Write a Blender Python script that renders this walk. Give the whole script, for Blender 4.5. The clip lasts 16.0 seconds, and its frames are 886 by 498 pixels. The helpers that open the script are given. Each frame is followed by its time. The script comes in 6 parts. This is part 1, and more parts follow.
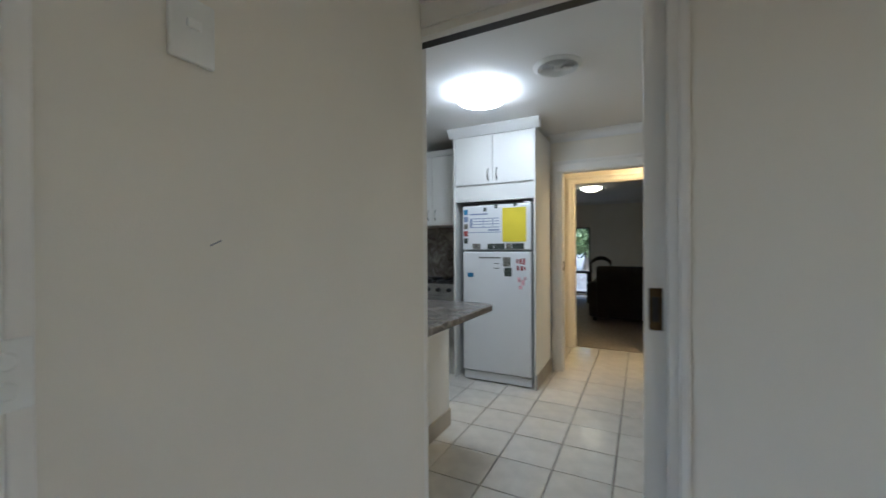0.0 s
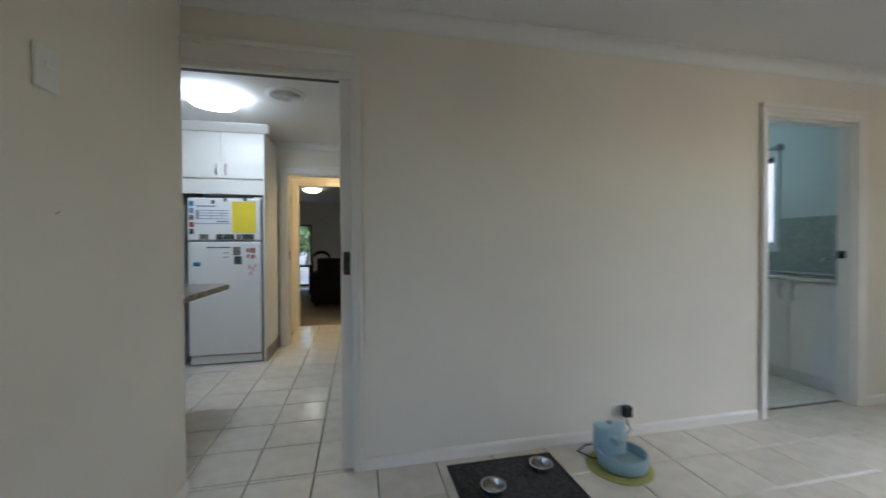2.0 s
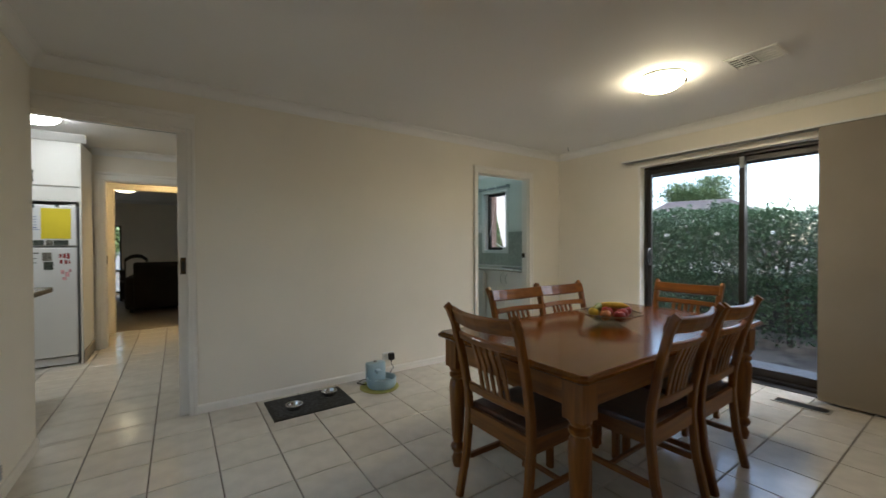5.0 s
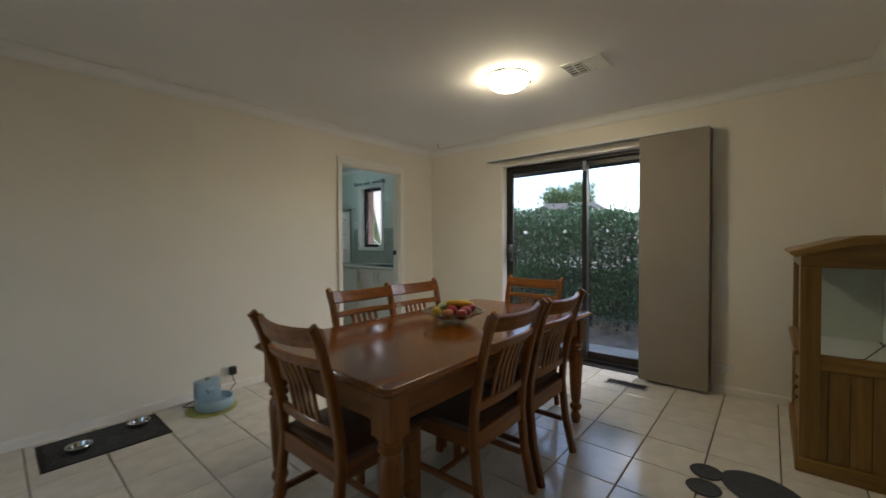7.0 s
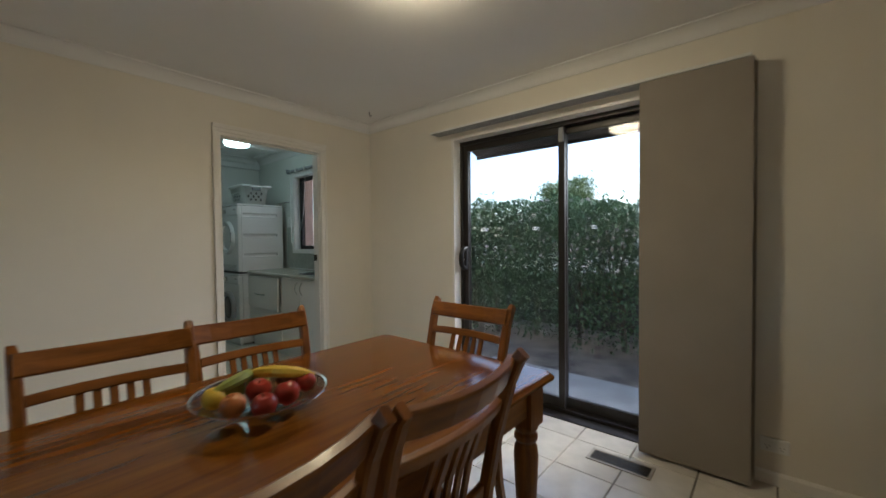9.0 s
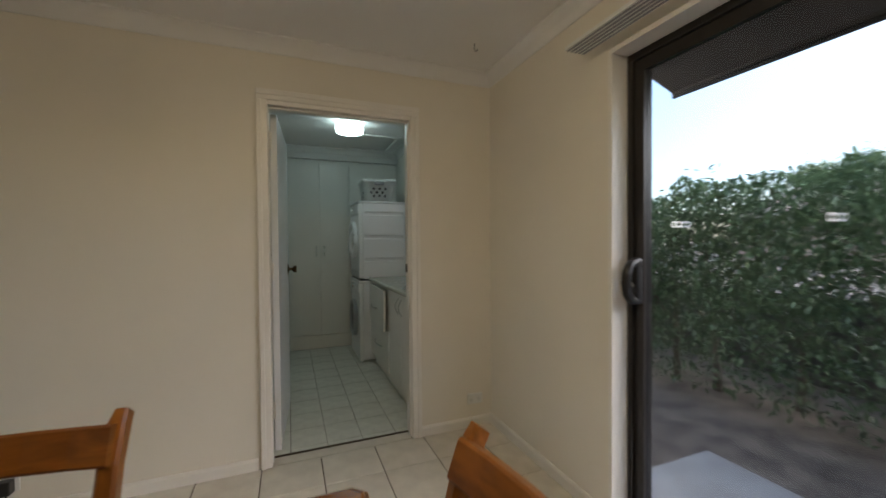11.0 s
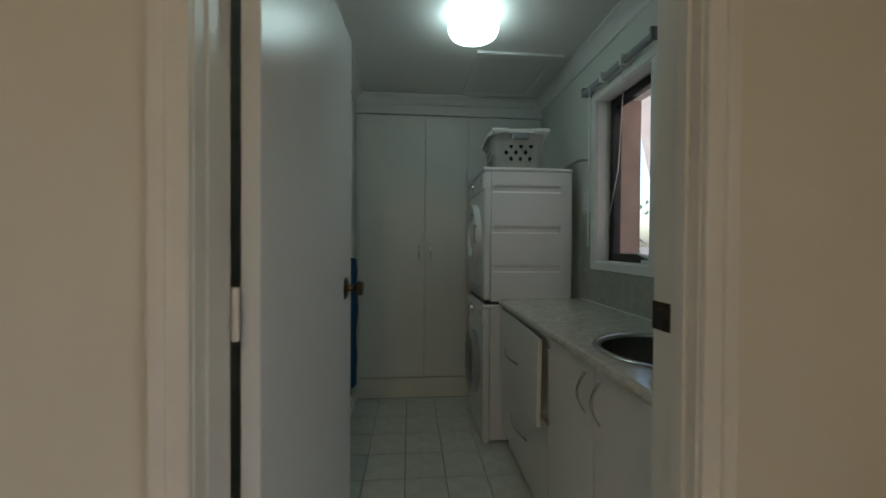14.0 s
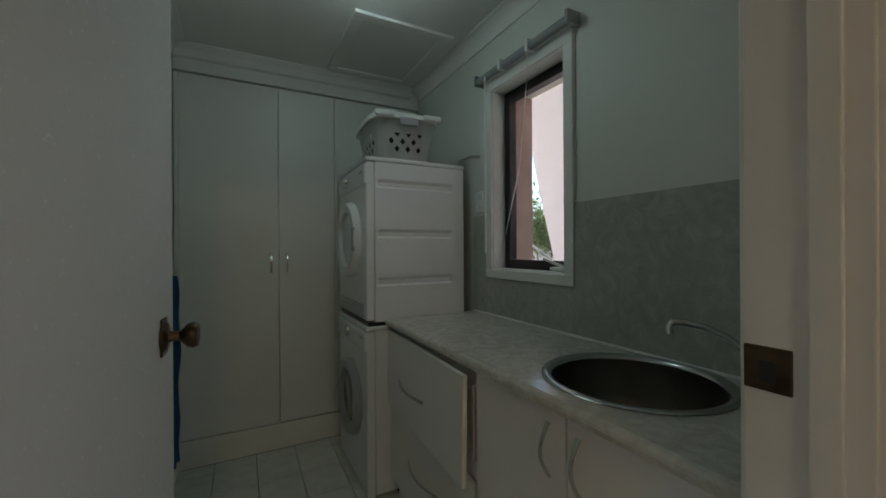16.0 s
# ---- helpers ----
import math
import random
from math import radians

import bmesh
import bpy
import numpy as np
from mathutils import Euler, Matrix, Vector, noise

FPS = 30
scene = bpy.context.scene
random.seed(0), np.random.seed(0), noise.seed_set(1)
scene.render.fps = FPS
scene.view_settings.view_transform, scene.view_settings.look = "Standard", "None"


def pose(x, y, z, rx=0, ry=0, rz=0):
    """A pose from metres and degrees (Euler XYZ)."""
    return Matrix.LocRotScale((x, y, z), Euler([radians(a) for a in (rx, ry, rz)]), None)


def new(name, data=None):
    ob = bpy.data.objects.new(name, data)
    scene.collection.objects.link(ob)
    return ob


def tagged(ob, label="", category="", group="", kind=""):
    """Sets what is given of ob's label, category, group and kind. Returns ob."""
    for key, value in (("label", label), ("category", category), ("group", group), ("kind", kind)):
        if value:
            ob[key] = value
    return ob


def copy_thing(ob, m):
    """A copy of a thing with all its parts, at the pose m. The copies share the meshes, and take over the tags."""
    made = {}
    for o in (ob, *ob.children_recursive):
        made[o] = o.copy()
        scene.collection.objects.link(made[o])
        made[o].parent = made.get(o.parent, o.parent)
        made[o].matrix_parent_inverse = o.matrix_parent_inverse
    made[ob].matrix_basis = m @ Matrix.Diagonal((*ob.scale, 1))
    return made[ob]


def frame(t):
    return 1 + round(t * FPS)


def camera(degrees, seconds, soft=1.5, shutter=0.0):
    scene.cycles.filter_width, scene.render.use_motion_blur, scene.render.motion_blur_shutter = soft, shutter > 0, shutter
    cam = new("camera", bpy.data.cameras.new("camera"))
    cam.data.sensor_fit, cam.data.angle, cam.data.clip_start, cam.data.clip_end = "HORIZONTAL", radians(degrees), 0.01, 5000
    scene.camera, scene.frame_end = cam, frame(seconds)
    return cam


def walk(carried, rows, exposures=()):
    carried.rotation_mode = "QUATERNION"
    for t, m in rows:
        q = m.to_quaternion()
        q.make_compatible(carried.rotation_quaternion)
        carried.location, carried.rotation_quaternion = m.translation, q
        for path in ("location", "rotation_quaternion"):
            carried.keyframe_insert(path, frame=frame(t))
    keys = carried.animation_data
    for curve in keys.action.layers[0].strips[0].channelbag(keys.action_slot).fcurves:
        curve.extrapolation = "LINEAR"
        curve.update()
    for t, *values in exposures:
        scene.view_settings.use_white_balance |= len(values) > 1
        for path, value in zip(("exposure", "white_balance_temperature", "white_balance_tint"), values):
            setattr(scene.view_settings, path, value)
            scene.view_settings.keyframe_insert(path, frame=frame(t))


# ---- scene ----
cam = camera(98.0, 16.0, shutter=0.5)
METRES, EYE, TILT, LEAN, TURN = 7.75, 1.27, 0.0, 0.0, 27.2
ROWS = [
    (0.0, 0.0, 0.0, 0.0, -0.0, -0.28, 0.33),
    (0.5, -0.005, -0.0286, -0.0025, -9.16, -0.48, 0.38),
    (1.0, -0.0126, -0.0593, -0.0042, -20.59, -0.6, 0.41),
    (1.5, -0.0259, -0.0791, -0.0065, -28.99, -0.63, 0.21),
    (2.0, -0.038, -0.1001, -0.011, -39.72, -0.64, 0.31),
    (2.5, -0.0496, -0.1312, -0.0116, -46.65, -0.65, 0.44),
    (3.0, -0.0686, -0.1616, -0.0092, -49.85, -0.53, 0.36),
    (3.5, -0.0876, -0.1849, -0.0069, -52.91, -0.5, 0.37),
    (4.0, -0.1019, -0.2104, -0.0063, -56.12, -0.48, 0.36),
    (4.5, -0.1128, -0.2282, -0.0063, -58.25, -0.56, 0.35),
    (5.0, -0.1236, -0.2421, -0.0048, -61.77, -0.62, 0.29),
    (7.5, -0.054, -0.2883, -0.006, -78.84, -1.23, 0.4),
    (8.0, -0.0142, -0.3, -0.0056, -79.55, -1.33, 0.51),
    (10.5, 0.2237, -0.31, 0.0015, -58.75, -1.28, 0.65),
    (11.0, 0.2648, -0.3001, -0.0008, -48.97, -1.01, 0.48),
    (11.5, 0.3002, -0.286, -0.0005, -41.57, -0.81, 0.37),
    (12.0, 0.3392, -0.2671, 0.0015, -34.14, -0.88, 0.51),
    (12.5, 0.3665, -0.2319, -0.0033, -28.74, -0.46, 0.33),
    (13.0, 0.3842, -0.1857, -0.0037, -27.65, -0.73, -0.06),
    (13.5, 0.3904, -0.1485, -0.0027, -27.82, -0.85, -0.36),
    (14.0, 0.3939, -0.1133, -0.0048, -32.09, -0.7, -0.39),
    (14.5, 0.4024, -0.0881, -0.006, -39.48, -0.59, -0.23),
    (15.0, 0.4087, -0.0685, -0.0036, -46.34, -0.42, -0.03),
    (15.5, 0.411, -0.0579, -0.0027, -51.31, -0.22, 0.16),
    (16.0, 0.4114, -0.0532, -0.0028, -54.81, -0.08, 0.36),
]
EXPOSURES = [(0.0, 2.95, 5050, 8), (3.0, 2.7, 5150, 7), (4.0, 2.65, 5500, 7), (5.0, 2.65, 5850, 7), (8.0, 2.4, 5850, 8), (10.5, 2.3, 6150, 10), (12.5, 2.36, 6650, 13), (13.5, 2.05, 6450, 11), (14.5, 1.98, 6350, 11), (16.0, 1.9, 6450, 14)]
walk(cam, [(t, pose(0, 0, EYE, TILT, LEAN, TURN) @ pose(METRES * x, METRES * y, METRES * z, 90 + pitch, roll, yaw)) for t, x, y, z, yaw, pitch, roll in ROWS], EXPOSURES)

# ---- daylight ----
world = bpy.data.worlds.new("overcast_sky")
scene.world = world
world.use_nodes = True
wn = world.node_tree
sky = wn.nodes.new("ShaderNodeTexSky")
sky.sky_type = 'NISHITA'
sky.sun_disc = False
sky.sun_elevation = radians(42)
sky.sun_rotation = radians(120)
sky.dust_density = 3.0
sky.air_density = 1.0
sky.ozone_density = 1.5
wn.links.new(sky.outputs[0], wn.nodes["Background"].inputs[0])
wn.nodes["Background"].inputs[1].default_value = 0.15
sun_data = bpy.data.lights.new("sun", 'SUN')
sun_data.energy, sun_data.angle, sun_data.color = 0.9, radians(25), (1.0, 0.96, 0.9)
sun = new("sun", sun_data)
sun.matrix_world = pose(0, 0, 8, 48, 0, -120)

# lamp strengths
DINING_GLOW, KITCHEN_GLOW, LAUNDRY_GLOW, LIVING_GLOW, HALL_GLOW = 10.0, 4.5, 1.45, 0.9, 11.0


# ---- materials ----
def surface(name, colour, rough=0.5, vary=0.08, scale=6.0, bump=0.0, bump_scale=80.0, metal=0.0, coat=0.0, stretch=(1, 1, 1), spec=0.5, island=0.0):
    """A painted, metal or plastic surface, with broad stains and fine grain."""
    m = bpy.data.materials.new(name)
    m.use_nodes = True
    nt = m.node_tree
    b = nt.nodes["Principled BSDF"]
    tc = nt.nodes.new("ShaderNodeTexCoord")
    mp = nt.nodes.new("ShaderNodeMapping")
    mp.inputs["Scale"].default_value = stretch
    nt.links.new(tc.outputs["Object"], mp.inputs[0])
    n1 = nt.nodes.new("ShaderNodeTexNoise")
    n1.inputs["Scale"].default_value, n1.inputs["Detail"].default_value = scale, 6
    n2 = nt.nodes.new("ShaderNodeTexNoise")
    n2.inputs["Scale"].default_value, n2.inputs["Detail"].default_value = bump_scale, 3
    for n in (n1, n2):
        nt.links.new(mp.outputs[0], n.inputs["Vector"])
    ramp = nt.nodes.new("ShaderNodeValToRGB")
    lo = [max(0, c * (1 - vary * 1.5)) for c in colour]
    hi = [min(1, c * (1 + vary)) for c in colour]
    ramp.color_ramp.elements[0].position, ramp.color_ramp.elements[1].position = 0.3, 0.7
    ramp.color_ramp.elements[0].color, ramp.color_ramp.elements[1].color = (*lo, 1), (*hi, 1)
    nt.links.new(n1.outputs["Fac"], ramp.inputs[0])
    out = ramp.outputs[0]
    if island:
        oi = nt.nodes.new("ShaderNodeObjectInfo")
        hsv = nt.nodes.new("ShaderNodeHueSaturation")
        mr = nt.nodes.new("ShaderNodeMapRange")
        mr.inputs[3].default_value, mr.inputs[4].default_value = 1 - island, 1 + island
        nt.links.new(oi.outputs["Random"], mr.inputs[0])
        nt.links.new(mr.outputs[0], hsv.inputs["Value"])
        nt.links.new(out, hsv.inputs["Color"])
        out = hsv.outputs[0]
    nt.links.new(out, b.inputs["Base Color"])
    rr = nt.nodes.new("ShaderNodeMapRange")
    rr.inputs[3].default_value, rr.inputs[4].default_value = max(0.02, rough - 0.06), min(1, rough + 0.06)
    nt.links.new(n2.outputs["Fac"], rr.inputs[0])
    nt.links.new(rr.outputs[0], b.inputs["Roughness"])
    b.inputs["Metallic"].default_value = metal
    b.inputs["Specular IOR Level"].default_value = spec
    b.inputs["Coat Weight"].default_value = coat
    b.inputs["Coat Roughness"].default_value = 0.12
    if bump:
        bp = nt.nodes.new("ShaderNodeBump")
        bp.inputs["Strength"].default_value, bp.inputs["Distance"].default_value = bump, 0.002
        nt.links.new(n2.outputs["Fac"], bp.inputs["Height"])
        nt.links.new(bp.outputs[0], b.inputs["Normal"])
    return m


def timber(name, dark, light, grain, rough=0.3, knots=True):
    """Varnished pine with the grain along one axis, darker streaks and knots."""
    m = bpy.data.materials.new(name)
    m.use_nodes = True
    nt = m.node_tree
    b = nt.nodes["Principled BSDF"]
    tc = nt.nodes.new("ShaderNodeTexCoord")
    oi = nt.nodes.new("ShaderNodeObjectInfo")
    add = nt.nodes.new("ShaderNodeVectorMath")
    mul = nt.nodes.new("ShaderNodeMath")
    mul.operation = 'MULTIPLY'
    mul.inputs[1].default_value = 13.0
    nt.links.new(oi.outputs["Random"], mul.inputs[0])
    nt.links.new(tc.outputs["Object"], add.inputs[0])
    nt.links.new(mul.outputs[0], add.inputs[1])
    mp = nt.nodes.new("ShaderNodeMapping")
    s = [1.0, 1.0, 1.0]
    s["xyz".index(grain)] = 0.08
    mp.inputs["Scale"].default_value = s
    nt.links.new(add.outputs[0], mp.inputs[0])
    fine = nt.nodes.new("ShaderNodeTexNoise")
    fine.inputs["Scale"].default_value, fine.inputs["Detail"].default_value, fine.inputs["Distortion"].default_value = 42, 5, 0.6
    broad = nt.nodes.new("ShaderNodeTexNoise")
    broad.inputs["Scale"].default_value, broad.inputs["Detail"].default_value, broad.inputs["Distortion"].default_value = 9, 4, 1.2
    for n in (fine, broad):
        nt.links.new(mp.outputs[0], n.inputs["Vector"])
    mixf = nt.nodes.new("ShaderNodeMix")
    mixf.inputs[0].default_value = 0.5
    nt.links.new(fine.outputs["Fac"], mixf.inputs[2])
    nt.links.new(broad.outputs["Fac"], mixf.inputs[3])
    ramp = nt.nodes.new("ShaderNodeValToRGB")
    ramp.color_ramp.elements[0].position, ramp.color_ramp.elements[1].position = 0.36, 0.64
    ramp.color_ramp.elements[0].color, ramp.color_ramp.elements[1].color = (*dark, 1), (*light, 1)
    nt.links.new(mixf.outputs[0], ramp.inputs[0])
    out = ramp.outputs[0]
    if knots:
        vo = nt.nodes.new("ShaderNodeTexVoronoi")
        vo.inputs["Scale"].default_value = 3.2
        mpk = nt.nodes.new("ShaderNodeMapping")
        sk = [1.0, 1.0, 1.0]
        sk["xyz".index(grain)] = 0.55
        mpk.inputs["Scale"].default_value = sk
        nt.links.new(add.outputs[0], mpk.inputs[0])
        nt.links.new(mpk.outputs[0], vo.inputs["Vector"])
        kr = nt.nodes.new("ShaderNodeValToRGB")
        kr.color_ramp.elements[0].position, kr.color_ramp.elements[1].position = 0.03, 0.11
        kr.color_ramp.elements[0].color, kr.color_ramp.elements[1].color = (0.25, 0.2, 0.18, 1), (1, 1, 1, 1)
        nt.links.new(vo.outputs["Distance"], kr.inputs[0])
        mx = nt.nodes.new("ShaderNodeMix")
        mx.data_type, mx.blend_type = 'RGBA', 'MULTIPLY'
        mx.inputs[0].default_value = 1.0
        nt.links.new(out, mx.inputs[6])
        nt.links.new(kr.outputs[0], mx.inputs[7])
        out = mx.outputs[2]
    nt.links.new(out, b.inputs["Base Color"])
    b.inputs["Roughness"].default_value = rough
    b.inputs["Specular IOR Level"].default_value = 0.4
    b.inputs["Coat Weight"].default_value, b.inputs["Coat Roughness"].default_value = 0.18, 0.08
    bp = nt.nodes.new("ShaderNodeBump")
    bp.inputs["Strength"].default_value, bp.inputs["Distance"].default_value = 0.15, 0.001
    nt.links.new(fine.outputs["Fac"], bp.inputs["Height"])
    nt.links.new(bp.outputs[0], b.inputs["Normal"])
    return m


def glowing(name, colour, strength):
    m = bpy.data.materials.new(name)
    m.use_nodes = True
    b = m.node_tree.nodes["Principled BSDF"]
    b.inputs["Base Color"].default_value = (0.85, 0.85, 0.82, 1)
    b.inputs["Roughness"].default_value = 0.35
    b.inputs["Emission Color"].default_value = (*colour, 1)
    b.inputs["Emission Strength"].default_value = strength
    return m


def clear_glass(name, tint=(0.94, 0.97, 0.96), gloss=0.06):
    """Thin pane: lets light straight through, with a faint mirror image."""
    m = bpy.data.materials.new(name)
    m.use_nodes = True
    nt = m.node_tree
    nt.nodes.remove(nt.nodes["Principled BSDF"])
    tr = nt.nodes.new("ShaderNodeBsdfTransparent")
    tr.inputs[0].default_value = (*tint, 1)
    gl = nt.nodes.new("ShaderNodeBsdfGlossy")
    gl.inputs["Roughness"].default_value = 0.01
    lw = nt.nodes.new("ShaderNodeLayerWeight")
    lw.inputs[0].default_value = 0.5
    pw = nt.nodes.new("ShaderNodeMath")
    pw.operation = 'POWER'
    pw.inputs[1].default_value = 5.0
    nt.links.new(lw.outputs["Facing"], pw.inputs[0])
    ma = nt.nodes.new("ShaderNodeMath")
    ma.operation = 'MULTIPLY_ADD'
    ma.inputs[1].default_value, ma.inputs[2].default_value = 0.9, gloss * 0.5
    nt.links.new(pw.outputs[0], ma.inputs[0])
    mx = nt.nodes.new("ShaderNodeMixShader")
    nt.links.new(ma.outputs[0], mx.inputs[0])
    nt.links.new(tr.outputs[0], mx.inputs[1])
    nt.links.new(gl.outputs[0], mx.inputs[2])
    nt.links.new(mx.outputs[0], nt.nodes["Material Output"].inputs[0])
    return m


def mottled(name, dark, mid, light, scale, rough, vein=0.0):
    """Laminate or stone with cloudy mottling at two scales."""
    m = bpy.data.materials.new(name)
    m.use_nodes = True
    nt = m.node_tree
    b = nt.nodes["Principled BSDF"]
    tc = nt.nodes.new("ShaderNodeTexCoord")
    n1 = nt.nodes.new("ShaderNodeTexNoise")
    n1.inputs["Scale"].default_value, n1.inputs["Detail"].default_value, n1.inputs["Roughness"].default_value, n1.inputs["Distortion"].default_value = scale, 9, 0.65, 1.4
    nt.links.new(tc.outputs["Object"], n1.inputs["Vector"])
    ramp = nt.nodes.new("ShaderNodeValToRGB")
    e = ramp.color_ramp.elements
    e[0].position, e[1].position = 0.32, 0.68
    e[0].color, e[1].color = (*dark, 1), (*light, 1)
    k = e.new(0.5)
    k.color = (*mid, 1)
    nt.links.new(n1.outputs["Fac"], ramp.inputs[0])
    nt.links.new(ramp.outputs[0], b.inputs["Base Color"])
    b.inputs["Roughness"].default_value = rough
    bp = nt.nodes.new("ShaderNodeBump")
    bp.inputs["Strength"].default_value, bp.inputs["Distance"].default_value = 0.08, 0.001
    nt.links.new(n1.outputs["Fac"], bp.inputs["Height"])
    nt.links.new(bp.outputs[0], b.inputs["Normal"])
    return m


WALL = surface("cream_wall_paint", (0.80, 0.755, 0.66), 0.6, 0.03, 1.3, 0.12, 260)
LAUNDRY_WALL = surface("pale_green_wall_paint", (0.70, 0.71, 0.66), 0.55, 0.03, 1.3, 0.12, 260)
CEILING = surface("white_ceiling_paint", (0.80, 0.79, 0.77), 0.8, 0.02, 1.0, 0.1, 300)
TRIM = surface("cream_gloss_trim", (0.83, 0.80, 0.745), 0.32, 0.03, 3.0, 0.05, 120)
WHITE = surface("white_cupboard_laminate", (0.80, 0.79, 0.75), 0.35, 0.02, 2.0, 0.04, 200)
ENAMEL = surface("white_enamel", (0.82, 0.83, 0.84), 0.25, 0.02, 2.0, 0.03, 150)
PLASTIC = surface("white_plastic", (0.80, 0.80, 0.77), 0.4, 0.03, 8.0)
GREY_PLASTIC = surface("grey_plastic", (0.32, 0.33, 0.34), 0.4, 0.05, 8.0)
BLACK_PLASTIC = surface("black_plastic", (0.015, 0.015, 0.016), 0.35, 0.1, 8.0)
CHROME = surface("brushed_chrome", (0.62, 0.62, 0.61), 0.18, 0.05, 14.0, metal=1.0)
STEEL = surface("stainless_steel", (0.55, 0.55, 0.54), 0.22, 0.06, 10.0, 0.05, 240, metal=1.0)
BRASS = surface("tarnished_bronze", (0.10, 0.07, 0.04), 0.3, 0.3, 30.0, metal=1.0)
ALU = surface("dark_bronze_aluminium", (0.03, 0.026, 0.024), 0.38, 0.1, 6.0, 0.04, 200, metal=0.3)
TILE = surface("cream_floor_tile", (0.70, 0.665, 0.595), 0.15, 0.07, 9.0, 0.10, 60, island=0.035)
GROUT = surface("grey_brown_grout", (0.13, 0.105, 0.08), 0.9, 0.2, 12.0, 0.3, 200)
LTILE = surface("pale_vinyl_tile", (0.66, 0.68, 0.63), 0.35, 0.08, 14.0, 0.06, 90, island=0.03)
LGROUT = surface("pale_grey_joint", (0.40, 0.41, 0.38), 0.7, 0.1, 12.0)
CARPET = surface("beige_carpet", (0.27, 0.235, 0.19), 0.95, 0.22, 40.0, 0.9, 400)
PINE_X = timber("orange_pine_x", (0.120, 0.036, 0.004), (0.27, 0.097, 0.012), "x", 0.36)
PINE_Y = timber("orange_pine_y", (0.120, 0.036, 0.004), (0.27, 0.097, 0.012), "y", 0.36)
PINE_Z = timber("orange_pine_z", (0.120, 0.036, 0.004), (0.27, 0.097, 0.012), "z", 0.36)
TOP_X = timber("table_top_pine", (0.100, 0.030, 0.003), (0.215, 0.071, 0.006), "x", 0.16)
SEAT = timber("dark_seat_pine", (0.05, 0.02, 0.01), (0.09, 0.035, 0.014), "y", 0.35)
HUTCH_X = timber("honey_pine_x", (0.150, 0.076, 0.012), (0.27, 0.148, 0.028), "x", 0.4)
HUTCH_Y = timber("honey_pine_y", (0.150, 0.076, 0.012), (0.27, 0.148, 0.028), "y", 0.4)
HUTCH_Z = timber("honey_pine_z", (0.150, 0.076, 0.012), (0.27, 0.148, 0.028), "z", 0.4)
GLASS = clear_glass("window_glass")
# grey tint added to the door panes to dim the overbright view outside
DIMMING_GLASS = clear_glass("view_dimming_door_glass", (0.70, 0.73, 0.755), 0.05)
BLIND = surface("taupe_blind_fabric", (0.30, 0.265, 0.225), 0.85, 0.04, 3.0, 0.35, 500)
BENCH = mottled("cream_mottled_laminate", (0.48, 0.46, 0.40), (0.57, 0.55, 0.49), (0.68, 0.665, 0.61), 17, 0.17)
SPLASH = mottled("grey_green_mottled_splashback", (0.34, 0.355, 0.31), (0.40, 0.415, 0.37), (0.49, 0.505, 0.45), 14, 0.35)
DARK_STONE = mottled("dark_brown_marble_laminate", (0.07, 0.06, 0.05), (0.16, 0.14, 0.12), (0.30, 0.27, 0.235), 9, 0.25)
SOFA = surface("dark_brown_upholstery", (0.022, 0.018, 0.015), 0.8, 0.2, 8.0, 0.4, 120)
TOWEL = surface("blue_towelling", (0.035, 0.13, 0.28), 0.95, 0.15, 20.0, 0.9, 350)
MAT = surface("charcoal_mat_pile", (0.055, 0.057, 0.06), 0.95, 0.5, 60.0, 0.8, 420)
RUBBER = surface("black_rubber", (0.014, 0.014, 0.014), 0.7, 0.1, 20.0)
PAPER = surface("white_paper", (0.78, 0.79, 0.80), 0.7, 0.02, 5.0)
YELLOW = surface("yellow_paper", (0.80, 0.66, 0.03), 0.7, 0.04, 5.0)


# ---- mesh helpers ----
def part(name, bm, material, parent=None, label="", smooth=False, at=None):
    """Link a bmesh as one mesh object under a thing or a part."""
    me = bpy.data.meshes.new(name)
    bm.normal_update()
    bm.to_mesh(me)
    bm.free()
    me.materials.append(material)
    if smooth:
        me.shade_smooth()
        me.set_sharp_from_angle(angle=radians(38))
    ob = new(name, me)
    if at is not None:
        ob.matrix_basis = at
    if parent:
        ob.parent = parent
    if label:
        tagged(ob, label)
    return ob


def thing(name, label, category, at=None, group="", kind=""):
    ob = new(name)
    ob.empty_display_size = 0.05
    if at is not None:
        ob.matrix_basis = at
    return tagged(ob, label, category, group, kind)


def add_box(bm, x0, x1, y0, y1, z0, z1, m=None):
    vs = [Vector((x, y, z)) for x in (x0, x1) for y in (y0, y1) for z in (z0, z1)]
    if m:
        vs = [m @ v for v in vs]
    v = [bm.verts.new(p) for p in vs]
    for f in ((0, 1, 3, 2), (4, 6, 7, 5), (0, 4, 5, 1), (2, 3, 7, 6), (0, 2, 6, 4), (1, 5, 7, 3)):
        bm.faces.new([v[i] for i in f])
    return bm


def box(x0, x1, y0, y1, z0, z1, bevel=0.0, m=None, seg=2):
    x0, x1 = sorted((x0, x1))
    y0, y1 = sorted((y0, y1))
    z0, z1 = sorted((z0, z1))
    bm = add_box(bmesh.new(), x0, x1, y0, y1, z0, z1, m)
    if bevel:
        bmesh.ops.bevel(bm, geom=bm.edges[:], offset=bevel, segments=seg, affect='EDGES', profile=0.5)
    return bm


